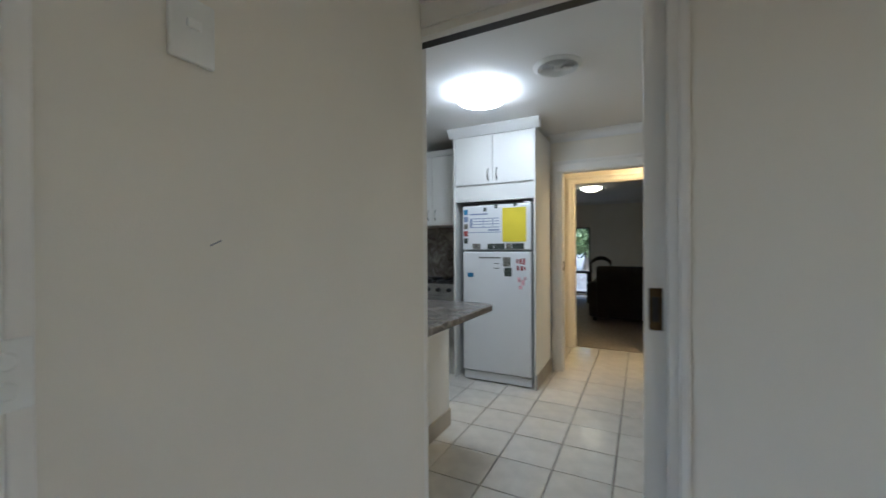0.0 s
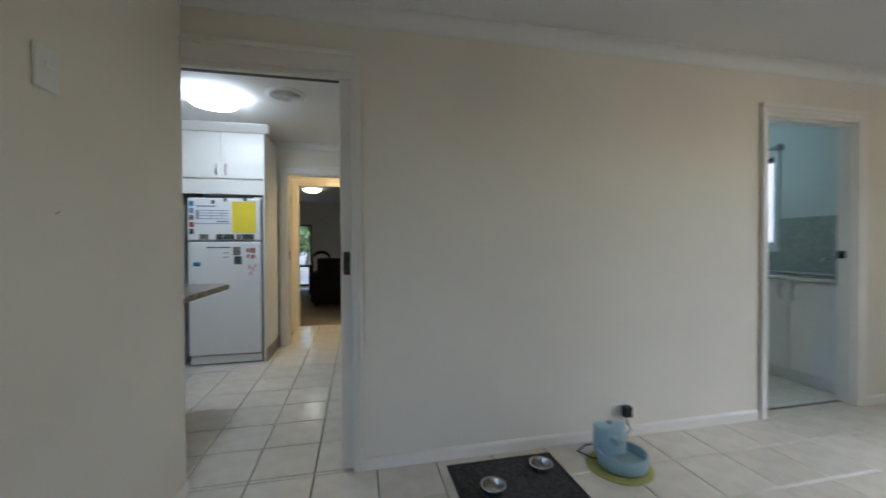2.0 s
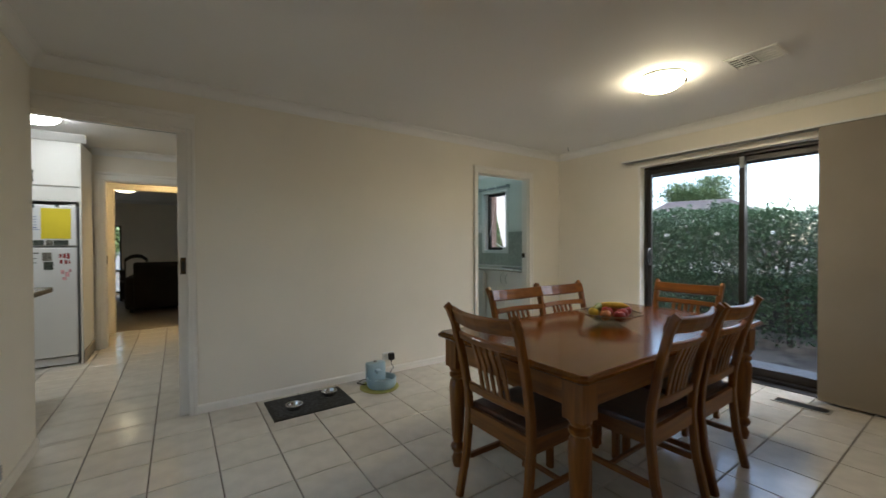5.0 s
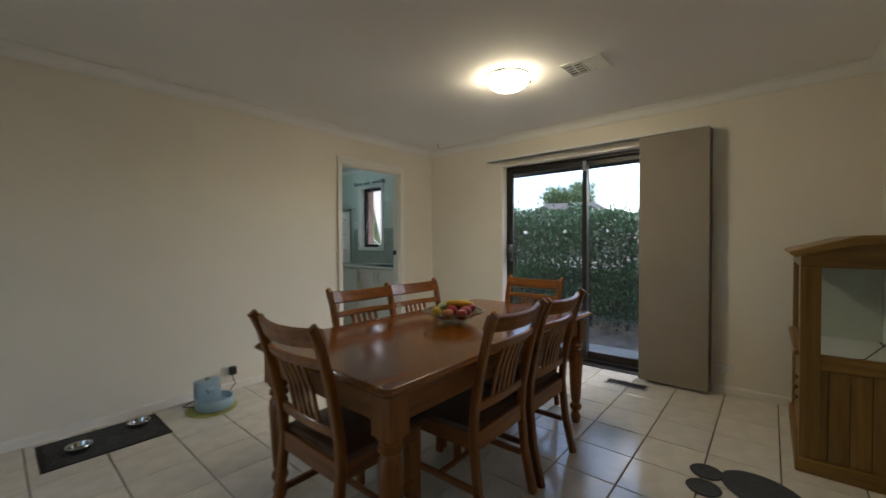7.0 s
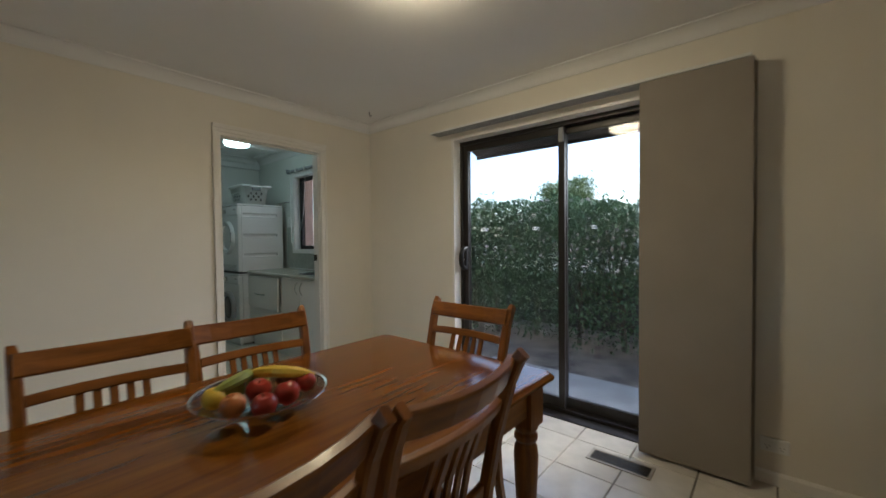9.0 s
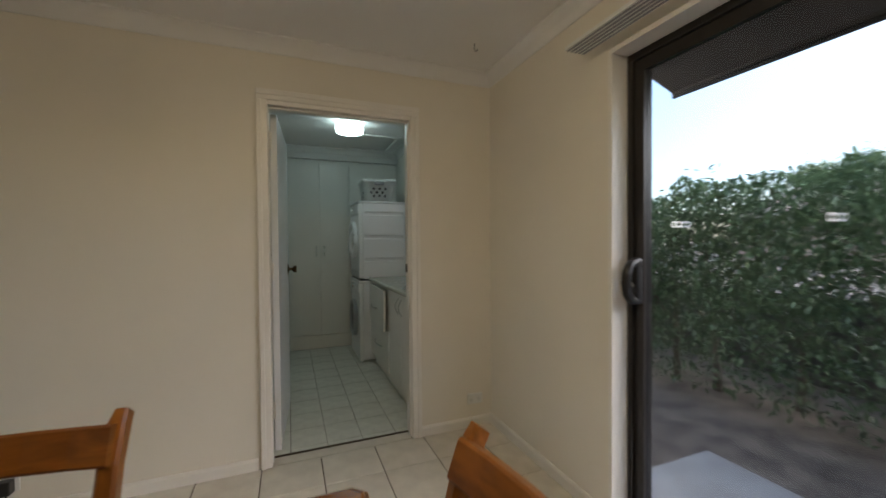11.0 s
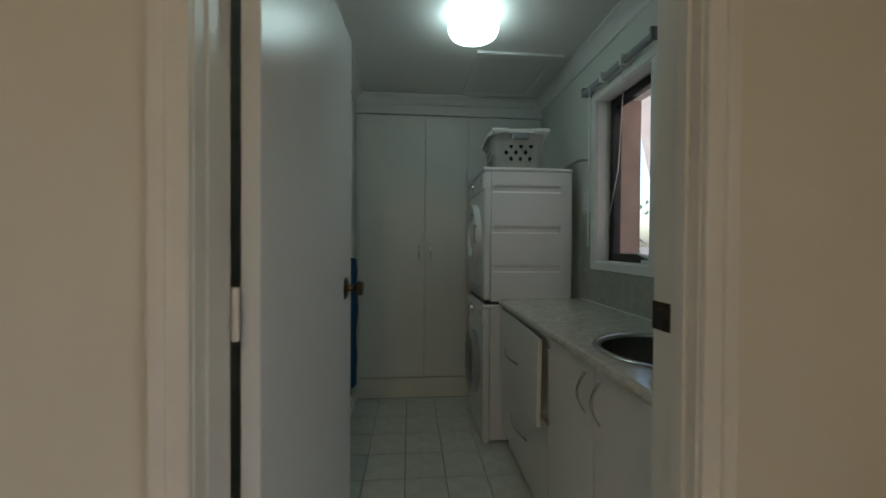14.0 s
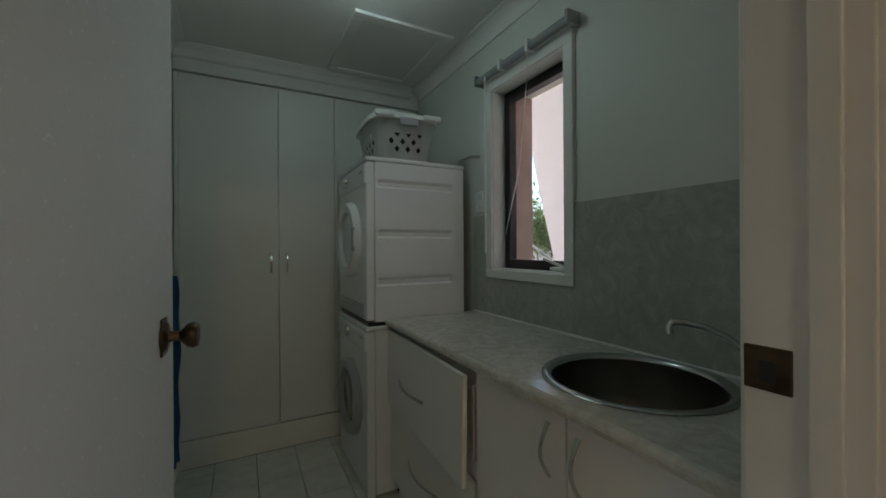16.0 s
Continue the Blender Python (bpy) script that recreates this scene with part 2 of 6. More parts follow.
def prism(profile, a0, a1, axis, bevel=0.0):
    """Extrude a closed outline along an axis. For x the outline is (y, z), for y (x, z), for z (x, y)."""
    bm = bmesh.new()

    def at(u, v, a):
        return {"x": (a, u, v), "y": (u, a, v), "z": (u, v, a)}[axis]
    lo = [bm.verts.new(at(u, v, a0)) for u, v in profile]
    hi = [bm.verts.new(at(u, v, a1)) for u, v in profile]
    n = len(profile)
    for i in range(n):
        bm.faces.new((lo[i], lo[(i + 1) % n], hi[(i + 1) % n], hi[i]))
    bm.faces.new(lo[::-1])
    bm.faces.new(hi)
    bmesh.ops.recalc_face_normals(bm, faces=bm.faces)
    if bevel:
        bmesh.ops.bevel(bm, geom=bm.edges[:], offset=bevel, segments=2, affect='EDGES', profile=0.5)
    return bm


def lathe(profile, n=24, m=None, bm=None):
    """Turn a (radius, height) outline about z."""
    bm = bm or bmesh.new()
    rings = []
    for r, z in profile:
        if r < 1e-5:
            p = Vector((0, 0, z))
            rings.append([bm.verts.new(m @ p if m else p)])
        else:
            ring = []
            for i in range(n):
                p = Vector((r * math.cos(2 * math.pi * i / n), r * math.sin(2 * math.pi * i / n), z))
                ring.append(bm.verts.new(m @ p if m else p))
            rings.append(ring)
    for a, b in zip(rings, rings[1:]):
        for i in range(n):
            j = (i + 1) % n
            if len(a) == 1 and len(b) > 1:
                bm.faces.new((a[0], b[i], b[j]))
            elif len(b) == 1 and len(a) > 1:
                bm.faces.new((a[i], b[0], a[j]))
            elif len(a) > 1:
                bm.faces.new((a[i], b[i], b[j], a[j]))
    bmesh.ops.recalc_face_normals(bm, faces=bm.faces)
    return bm


def tube(points, r, n=10, bm=None):
    """A round bar along a line of points."""
    bm = bm or bmesh.new()
    pts = [Vector(p) for p in points]
    rings = []
    side = None
    for i, p in enumerate(pts):
        d = (pts[min(i + 1, len(pts) - 1)] - pts[max(i - 1, 0)]).normalized()
        if side is None:
            side = d.orthogonal().normalized()
        side = (side - d * side.dot(d)).normalized()
        up = d.cross(side)
        rad = r[i] if isinstance(r, (list, tuple)) else r
        rings.append([bm.verts.new(p + rad * (math.cos(2 * math.pi * k / n) * side + math.sin(2 * math.pi * k / n) * up)) for k in range(n)])
    for a, b in zip(rings, rings[1:]):
        for k in range(n):
            bm.faces.new((a[k], a[(k + 1) % n], b[(k + 1) % n], b[k]))
    bm.faces.new(rings[0][::-1])
    bm.faces.new(rings[-1])
    bmesh.ops.recalc_face_normals(bm, faces=bm.faces)
    return bm


def bar(path, width, thick, wide_axis, bm=None):
    """A flat strip that follows a curve: wide along one axis, thick across it in the curve's plane."""
    bm = bm or bmesh.new()
    pts = [Vector(p) for p in path]
    w = Vector(wide_axis).normalized()
    rings = []
    for i, p in enumerate(pts):
        d = (pts[min(i + 1, len(pts) - 1)] - pts[max(i - 1, 0)]).normalized()
        nrm = d.cross(w).normalized()
        ww = width[i] if isinstance(width, (list, tuple)) else width
        c = min(ww, thick) * 0.18
        out = []
        for u, v in ((-ww / 2 + c, -thick / 2), (ww / 2 - c, -thick / 2), (ww / 2, -thick / 2 + c), (ww / 2, thick / 2 - c),
                     (ww / 2 - c, thick / 2), (-ww / 2 + c, thick / 2), (-ww / 2, thick / 2 - c), (-ww / 2, -thick / 2 + c)):
            out.append(bm.verts.new(p + w * u + nrm * v))
        rings.append(out)
    for a, b in zip(rings, rings[1:]):
        for k in range(8):
            bm.faces.new((a[k], a[(k + 1) % 8], b[(k + 1) % 8], b[k]))
    bm.faces.new(rings[0][::-1])
    bm.faces.new(rings[-1])
    bmesh.ops.recalc_face_normals(bm, faces=bm.faces)
    return bm


def structure(name, bm, material, label, category):
    return tagged(part(name, bm, material), label, category, "", "structure")


def wall_with_openings(axis, a0, a1, u0, u1, z0, z1, holes=()):
    """A thick wall; a0..a1 is its thickness along axis, u the other way. holes: (u0, u1, z0, z1)."""
    bm = bmesh.new()

    def put(ua, ub, za, zb):
        if ub - ua > 1e-4 and zb - za > 1e-4:
            if axis == "y":
                add_box(bm, ua, ub, a0, a1, za, zb)
            else:
                add_box(bm, a0, a1, ua, ub, za, zb)
    at = u0
    for h0, h1, hz0, hz1 in sorted(holes):
        put(at, h0, z0, z1)
        put(h0, h1, z0, hz0)
        put(h0, h1, hz1, z1)
        at = h1
    put(at, u1, z0, z1)
    return bm


# ---- the shell ----
CEIL = 2.40
WX, EX, NY, SY = -0.72, 4.19, 1.24, -2.74
structure("wall_north", wall_with_openings("y", NY, NY + 0.11, -3.4, EX, 0, 2.55, [(-0.77, 0.066, 0, 2.075), (2.774, 3.626, 0, 2.065)]), WALL,
          "cream painted plaster wall with two doorways", "wall")
structure("wall_west", wall_with_openings("x", WX - 0.11, WX, SY - 0.11, NY, 0, 2.55, [(-0.70, 0.14, 0, 2.06)]), WALL,
          "cream painted plaster wall beside the kitchen doorway", "wall")
structure("wall_east", wall_with_openings("x", EX, EX + 0.24, SY - 0.11, 4.4, 0, 2.55, [(-1.65, 0.17, 0, 2.09), (2.235, 2.74, 1.14, 2.06)]), WALL,
          "cream painted wall with a sliding glass door", "wall")
structure("wall_south", wall_with_openings("y", SY - 0.11, SY, WX, EX, 0, 2.55), WALL, "plain cream painted plaster wall", "wall")
structure("ceiling", box(-3.4, EX, SY, 5.05, CEIL, CEIL + 0.1), CEILING, "white painted plasterboard ceiling", "ceiling")
structure("subfloor", box(-3.4, EX + 0.24, SY - 0.1, 10.6, -0.12, -0.012), GROUT, "grey brown grout bed under the tiles", "floor")

# laundry shell: green paint lining on the shared walls
structure("laundry_wall_west", box(2.585, 2.685, NY + 0.11, 4.4, 0, CEIL), LAUNDRY_WALL, "pale green painted laundry wall", "wall")
structure("laundry_wall_lining_east", wall_with_openings("x", EX - 0.004, EX + 0.0, NY + 0.113, 4.3, 0, CEIL, [(2.235, 2.74, 1.14, 2.06)]), LAUNDRY_WALL, "pale green painted laundry wall with a window", "wall")
structure("laundry_wall_lining_south", wall_with_openings("y", NY + 0.11, NY + 0.114, 2.69, EX - 0.004, 0, CEIL, [(2.774, 3.626, 0, 2.065)]), LAUNDRY_WALL, "pale green painted laundry wall with a doorway", "wall")
structure("laundry_wall_north", box(2.585, EX, 4.3, 4.4, 0, CEIL), LAUNDRY_WALL, "plain wall behind the laundry cupboards", "wall")


def cornice(name, u0, u1, plane, axis, sign, label="white coved plaster cornice", size=0.075):
    """Coved strip under the ceiling. axis is the way it runs, sign the side of the wall it faces."""
    prof = [(0, CEIL), (0, CEIL - size), (sign * 0.008, CEIL - size)]
    for i in range(1, 7):
        a = i / 7 * math.pi / 2
        prof.append((sign * (0.008 + (size - 0.012) * (1 - math.cos(a))), CEIL - size + (size - 0.008) * math.sin(a)))
    prof += [(sign * size, CEIL - 0.008), (sign * size, CEIL)]
    bm = prism([(plane + p, z) for p, z in prof], u0, u1, axis)
    return structure(name, bm, CEILING, label, "cornice")


cornice("trim_cornice_north", WX, EX, NY, "x", -1)
cornice("trim_cornice_west", SY, NY, WX, "y", 1)
cornice("trim_cornice_east", SY, NY, EX, "y", -1)
cornice("trim_cornice_south", WX, EX, SY, "x", 1)
cornice("trim_cornice_laundry_east", NY + 0.114, 3.7, EX - 0.004, "y", -1)
cornice("trim_cornice_laundry_west", NY + 0.114, 3.7, 2.685, "y", 1)


def skirting(name, u0, u1, plane, axis, sign):
    t = 0.014 * sign
    prof = [(plane, 0), (plane + t, 0), (plane + t, 0.052), (plane + t * 0.55, 0.062), (plane, 0.064)]
    return structure(name, prism(prof, u0, u1, axis), TRIM, "narrow cream painted skirting board", "baseboard")


skirting("baseboard_north_a", 0.117, 2.715, NY, "x", -1)
skirting("baseboard_north_b", 3.675, EX, NY, "x", -1)
skirting("baseboard_west", 0.22, NY, WX, "y", 1)
skirting("baseboard_east_a", 0.19, NY, EX, "y", -1)
skirting("baseboard_east_b", SY, -1.66, EX, "y", -1)
skirting("baseboard_south", WX, EX, SY, "x", 1)
skirting("baseboard_laundry", NY + 0.12, 3.7, 2.685, "y", 1)


def architrave(name, u0, u1, top, plane, axis, sign, width=0.068, left=True, right=True, head=None, label="cream painted timber architrave"):
    """Stepped trim round an opening u0..u1."""
    head = head or width
    root = thing(name, label, "door frame", kind="structure")

    def piece(ua, ub, za, zb, t):
        if axis == "x":
            return box(ua, ub, plane, plane + sign * t, za, zb, 0.004)
        return box(plane, plane + sign * t, ua, ub, za, zb, 0.004)
    if left:
        part("side_trim", piece(u0 - width, u0, 0, top, 0.016), TRIM, root)
        part("side_bead", piece(u0 - width, u0 - width * 0.55, 0, top, 0.024), TRIM, root)
    if right:
        part("side_trim", piece(u1, u1 + width, 0, top, 0.016), TRIM, root)
        part("side_bead", piece(u1 + width * 0.55, u1 + width, 0, top, 0.024), TRIM, root)
    a, b = (u0 - width if left else u0), (u1 + width if right else u1)
    part("head_trim", piece(a, b, top, top + head, 0.016), TRIM, root)
    part("head_bead", piece(a, b, top + head - 0.03, top + head, 0.025), TRIM, root)
    return root


# kitchen doorway: pocket door hidden in the wall
architrave("door_frame_1", -0.718, 0.064, 2.075, NY, "x", -1, 0.052, left=False, head=0.11, label="cream doorway frame with a deep head rail")
k = thing("door_jamb_1", "cream painted jamb of the kitchen pocket doorway", "door frame", kind="structure")
part("jamb_side", box(-0.792, -0.768, NY + 0.002, NY + 0.118, 0, 2.07, 0.003), TRIM, k)
part("jamb_back", box(0.022, 0.066, NY + 0.085, NY + 0.12, 0, 2.07, 0.003), TRIM, k)
part("head_front", box(-0.768, 0.064, NY - 0.006, NY + 0.03, 2.045, 2.08, 0.003), TRIM, k)
part("track_slot", box(-0.768, 0.064, NY + 0.03, NY + 0.09, 2.056, 2.078), ALU, k)
d = thing("door_1", "cream pocket sliding door pushed into the wall", "door", kind="structure")
part("leaf", box(0.006, 0.065, NY + 0.010, NY + 0.05, 0.008, 2.055, 0.002), TRIM, d)
hp = part("flush_pull", box(0.020, 0.054, NY + 0.006, NY + 0.03, 1.03, 1.15, 0.002), BRASS, d, "worn bronze flush edge pull")
part("finger_slot", box(0.028, 0.046, NY + 0.004, NY + 0.02, 1.055, 1.125, 0.001), BLACK_PLASTIC, hp)

# doorway in the west wall: closed white glazed door
architrave("door_frame_2", -0.70, 0.14, 2.06, WX, "y", 1, 0.062)
d = thing("door_2", "white painted glazed door, closed", "door", kind="structure")
part("leaf", wall_with_openings("x", WX - 0.06, WX - 0.022, -0.698, 0.138, 0.006, 2.055, [(-0.61, 0.05, 0.16, 1.97)]), ENAMEL, d)
pn = part("pane", box(WX - 0.044, WX - 0.038, -0.61, 0.05, 0.16, 1.97), GLASS, d)
pn.visible_shadow = False

# laundry doorway
architrave("door_frame_3", 2.784, 3.615, 2.065, NY, "x", -1, 0.056)
architrave("door_frame_4", 2.774, 3.626, 2.065, NY + 0.114, "x", 1, 0.06)
k = thing("door_jamb_3", "cream painted laundry door jamb with stop bead", "door frame", kind="structure")
part("jamb_hinge_side", box(2.774, 2.786, NY - 0.004, NY + 0.118, 0, 2.062, 0.002), TRIM, k)
part("jamb_latch_side", box(3.611, 3.626, NY - 0.004, NY + 0.118, 0, 2.062, 0.002), TRIM, k)
part("jamb_head", box(2.786, 3.611, NY - 0.004, NY + 0.118, 2.042, 2.066, 0.002), TRIM, k)
part("stop_bead", box(2.786, 2.790, NY + 0.03, NY + 0.065, 0, 2.042, 0.002), TRIM, k)
part("stop_bead", box(3.603, 3.611, NY + 0.02, NY + 0.05, 0, 2.042, 0.002), TRIM, k)
part("stop_bead", box(2.790, 3.603, NY + 0.03, NY + 0.065, 2.03, 2.042, 0.002), TRIM, k)
sp = part("strike_plate", box(3.6075, 3.612, NY + 0.066, NY + 0.1165, 1.066, 1.122, 0.0015), BRASS, k, "worn bronze strike plate")
part("strike_hole", box(3.606, 3.610, NY + 0.082, NY + 0.099, 1.078, 1.105), BLACK_PLASTIC, sp)
structure("threshold", box(2.786, 3.611, NY + 0.092, NY + 0.108, -0.012, 0.003, 0.001), BRASS, "thin bronze threshold strip", "threshold")

# laundry door, open into the room
d = thing("door_3", "white painted flush door standing open into the laundry", "door", at=pose(2.824, NY + 0.112, 0, 0, 0, 86.1), kind="structure")
part("leaf", box(0.034, 0.825, -0.002, 0.036, 0.012, 2.035, 0.0025), ENAMEL, d)
kn = part("door_knob", lathe([(0, 0), (0.033, 0), (0.033, 0.004), (0.028, 0.009), (0.012, 0.012), (0.010, 0.03), (0.016, 0.036), (0.026, 0.045), (0.028, 0.056), (0.024, 0.064), (0, 0.066)], 24, pose(0.735, -0.002, 1.065, 90, 0, 0)), BRASS, d, "tarnished bronze door knob", True)
part("rose_plate", box(0.712, 0.758, -0.006, -0.001, 1.025, 1.105, 0.003), BRASS, kn)
part("door_knob", lathe([(0, 0), (0.033, 0), (0.033, 0.004), (0.012, 0.012), (0.010, 0.025), (0.026, 0.04), (0.026, 0.05), (0, 0.055)], 24, pose(0.735, 0.036, 1.065, -90, 0, 0)), BRASS, d, "", True)
for hz in (0.22, 1.05, 1.82):
    part("hinge", lathe([(0, 0), (0.007, 0), (0.007, 0.1), (0, 0.1)], 10, pose(0.004, 0.03, hz)), TRIM, d, "", True)

# ---- kitchen, passage and living room shell ----
structure("kitchen_wall_west", box(-3.5, -3.4, NY, 10.6, 0, 2.55), WALL, "plain cream kitchen wall", "wall")
structure("kitchen_wall_east", box(0.72, 0.82, NY + 0.11, 5.05, 0, 2.55), WALL, "plain cream kitchen wall", "wall")
structure("kitchen_wall_north", wall_with_openings("y", 4.03, 4.13, -3.4, 0.72, 0, 2.55, [(-0.715, 0.10, 0, 2.03)]), WALL, "cream kitchen wall with a doorway to the passage", "wall")
structure("passage_wall_west", box(-0.98, -0.88, 4.13, 5.05, 0, 2.45), WALL, "cream passage wall under warm light", "wall")
structure("living_wall_south", wall_with_openings("y", 5.05, 5.15, -3.4, 3.0, 0, 2.55, [(-0.745, 0.08, 0, 2.06)]), WALL, "cream wall with a doorway to the living room", "wall")
structure("living_wall_north", wall_with_openings("y", 10.5, 10.6, -3.4, 3.0, 0, 2.55, [(-2.1, -1.16, 0.05, 1.76)]), WALL, "dim cream living room wall with a window", "wall")
structure("living_wall_east", box(3.0, 3.1, 5.05, 10.6, 0, 2.55), WALL, "plain living room wall", "wall")
structure("living_ceiling", box(-3.4, 3.0, 5.15, 10.5, CEIL, CEIL + 0.1), CEILING, "white living room ceiling", "ceiling")
structure("carpet", box(-3.4, 3.0, 5.13, 10.5, -0.01, 0.006, 0.002), CARPET, "worn beige loop pile carpet", "carpet")
cornice("trim_cornice_kitchen", -0.82, 0.72, 4.03, "x", -1)
cornice("trim_cornice_living", -3.4, 3.0, 10.5, "x", -1)
architrave("door_frame_5", -0.715, 0.10, 2.03, 4.03, "x", -1, 0.085, head=0.10)
architrave("door_frame_6", -0.745, 0.08, 2.06, 5.05, "x", -1, 0.075)
k = thing("door_jamb_5", "cream pocket door jambs of the passage", "door frame", kind="structure")
part("jamb", box(-0.73, -0.705, 4.026, 4.134, 0, 2.03, 0.002), TRIM, k)
part("jamb", box(-0.75, -0.735, 5.046, 5.154, 0, 2.06, 0.002), TRIM, k)
part("jamb_head", box(-0.705, 0.10, 4.026, 4.134, 2.018, 2.034, 0.002), TRIM, k)
part("jamb_head", box(-0.735, 0.08, 5.046, 5.154, 2.046, 2.064, 0.002), TRIM, k)
part("flush_pull", box(-0.704, -0.70, 4.05, 4.10, 1.02, 1.12, 0.002), BRASS, k, "bronze flush pull")
part("flush_pull", box(-0.734, -0.73, 5.07, 5.12, 1.02, 1.12, 0.002), BRASS, k, "bronze flush pull")
structure("trim_threshold_tile", box(2.786, 3.611, NY + 0.002, NY + 0.09, -0.012, -0.0005, 0.002), TILE, "cream tile strip in the laundry doorway", "floor")


# ---- dining room ----
def dining_table():
    x0, x1, y0, y1, zt = 1.20, 3.035, -1.265, -0.30, 0.75
    t = thing("dining_table", "orange-stained pine dining table with turned legs", "table", pose((x0 + x1) / 2, (y0 + y1) / 2, 0))
    w, h = (x1 - x0) / 2, (y1 - y0) / 2
    bm = bmesh.new()
    prof = [(0.022, zt - 0.034), (0.008, zt - 0.032), (0.0, zt - 0.024), (0.0, zt - 0.014), (0.008, zt - 0.008), (0.012, zt - 0.002), (0.018, zt)]
    rings = []
    for inset, z in prof:
        a, b, c = w - inset, h - inset, 0.02
        rings.append([bm.verts.new(p) for p in ((-a + c, -b, z), (a - c, -b, z), (a, -b + c, z), (a, b - c, z), (a - c, b, z), (-a + c, b, z), (-a, b - c, z), (-a, -b + c, z))])
    for r, s in zip(rings, rings[1:]):
        for i in range(8):
            bm.faces.new((r[i], r[(i + 1) % 8], s[(i + 1) % 8], s[i]))
    bm.faces.new(rings[0][::-1])
    bm.faces.new(rings[-1])
    part("tabletop", bm, TOP_X, t, "glossy reddish pine top with moulded edge")
    part("apron", box(-w + 0.13, w - 0.13, -h + 0.055, -h + 0.08, zt - 0.15, zt - 0.034, 0.003), PINE_X, t)
    part("apron", box(-w + 0.13, w - 0.13, h - 0.08, h - 0.055, zt - 0.15, zt - 0.034, 0.003), PINE_X, t)
    part("apron", box(-w + 0.055, -w + 0.08, -h + 0.13, h - 0.13, zt - 0.15, zt - 0.034, 0.003), PINE_Y, t)
    part("apron", box(w - 0.08, w - 0.055, -h + 0.13, h - 0.13, zt - 0.15, zt - 0.034, 0.003), PINE_Y, t)
    leg_prof = [(0, 0), (0.024, 0), (0.030, 0.02), (0.033, 0.045), (0.027, 0.06), (0.022, 0.075), (0.036, 0.095), (0.040, 0.11), (0.034, 0.125), (0.025, 0.135),
                (0.031, 0.16), (0.037, 0.25), (0.043, 0.36), (0.046, 0.44), (0.042, 0.475), (0.032, 0.49), (0.044, 0.505), (0.044, 0.52), (0.034, 0.53), (0.046, 0.548), (0.046, 0.56), (0, 0.56)]
    for sx in (-1, 1):
        for sy in (-1, 1):
            bm = lathe(leg_prof, 22, pose(sx * (w - 0.085), sy * (h - 0.085), 0))
            cx, cy = sx * (w - 0.085), sy * (h - 0.085)
            add_box(bm, cx - 0.047, cx + 0.047, cy - 0.047, cy + 0.047, 0.558, zt - 0.034)
            part("leg", bm, PINE_Z, t, "turned pine leg with square head", True)
    return t


def dining_chair():
    """Origin on the floor under the middle of the seat; the back stands at -y, leaning out."""
    c = thing("dining_chair", "orange-stained pine dining chair with slatted back", "chair", group="chairs round the dining table")
    zs = 0.45
    seat = [(-0.205, -0.19), (0.205, -0.19), (0.225, 0.2), (0.2, 0.225), (-0.2, 0.225), (-0.225, 0.2)]
    part("seat", prism(seat, zs - 0.03, zs, "z", 0.008), SEAT, c, "dark stained wooden seat")
    for sx in (-1, 1):
        post = [(sx * 0.205, -0.27, 0.0), (sx * 0.205, -0.225, 0.2), (sx * 0.205, -0.205, 0.40), (sx * 0.207, -0.212, 0.52), (sx * 0.212, -0.245, 0.70), (sx * 0.217, -0.287, 0.86), (sx * 0.221, -0.314, 0.925), (sx * 0.224, -0.328, 0.943)]
        part("back_post", bar(post, [0.034, 0.036, 0.038, 0.038, 0.036, 0.034, 0.030, 0.022], 0.036, (1, 0, 0)), PINE_Z, c)
        part("front_leg", bar([(sx * 0.195, 0.185, 0), (sx * 0.195, 0.185, 0.22), (sx * 0.195, 0.185, zs - 0.03)], [0.030, 0.038, 0.042], 0.04, (1, 0, 0)), PINE_Z, c)
        part("side_rail", box(sx * 0.195 - 0.011, sx * 0.195 + 0.011, -0.19, 0.17, zs - 0.095, zs - 0.03, 0.003), PINE_Y, c)
        part("stretcher", box(sx * 0.197 - 0.010, sx * 0.197 + 0.010, -0.21, 0.17, 0.17, 0.198, 0.004), PINE_Y, c)
    part("front_rail", box(-0.176, 0.176, 0.175, 0.197, zs - 0.095, zs - 0.03, 0.003), PINE_X, c)
    part("back_rail", box(-0.186, 0.186, -0.216, -0.194, zs - 0.10, zs - 0.02, 0.003), PINE_X, c)
    part("cross_stretcher", box(-0.188, 0.188, -0.02, 0.0, 0.175, 0.195, 0.004), PINE_X, c)

    def curved(x, y, z, bow):
        return (x, y - bow * (1 - (x / 0.2) ** 2), z)
    xs = [-0.2, -0.14, -0.07, 0.0, 0.07, 0.14, 0.2]
    part("crest_rail", bar([curved(x * 1.12, -0.292, 0.898 - 0.010 * (1 - (x / 0.2) ** 2), 0.032) for x in xs], 0.072, 0.026, (0, -0.36, 1)), PINE_X, c, "broad curved crest rail")
    part("mid_rail", bar([curved(x, -0.262, 0.795, 0.028) for x in xs], 0.034, 0.022, (0, -0.3, 1)), PINE_X, c)
    part("lower_rail", bar([curved(x, -0.207, 0.535, 0.012) for x in xs], 0.042, 0.022, (0, -0.1, 1)), PINE_X, c)
    for i in range(5):
        x = -0.084 + 0.042 * i
        bow = 1 - (x / 0.2) ** 2
        part("back_slat", bar([(x, -0.207 - 0.012 * bow, 0.545), (x, -0.230 - 0.018 * bow, 0.68), (x, -0.262 - 0.028 * bow, 0.79)], 0.022, 0.011, (1, 0, 0)), PINE_Z, c)
    return c


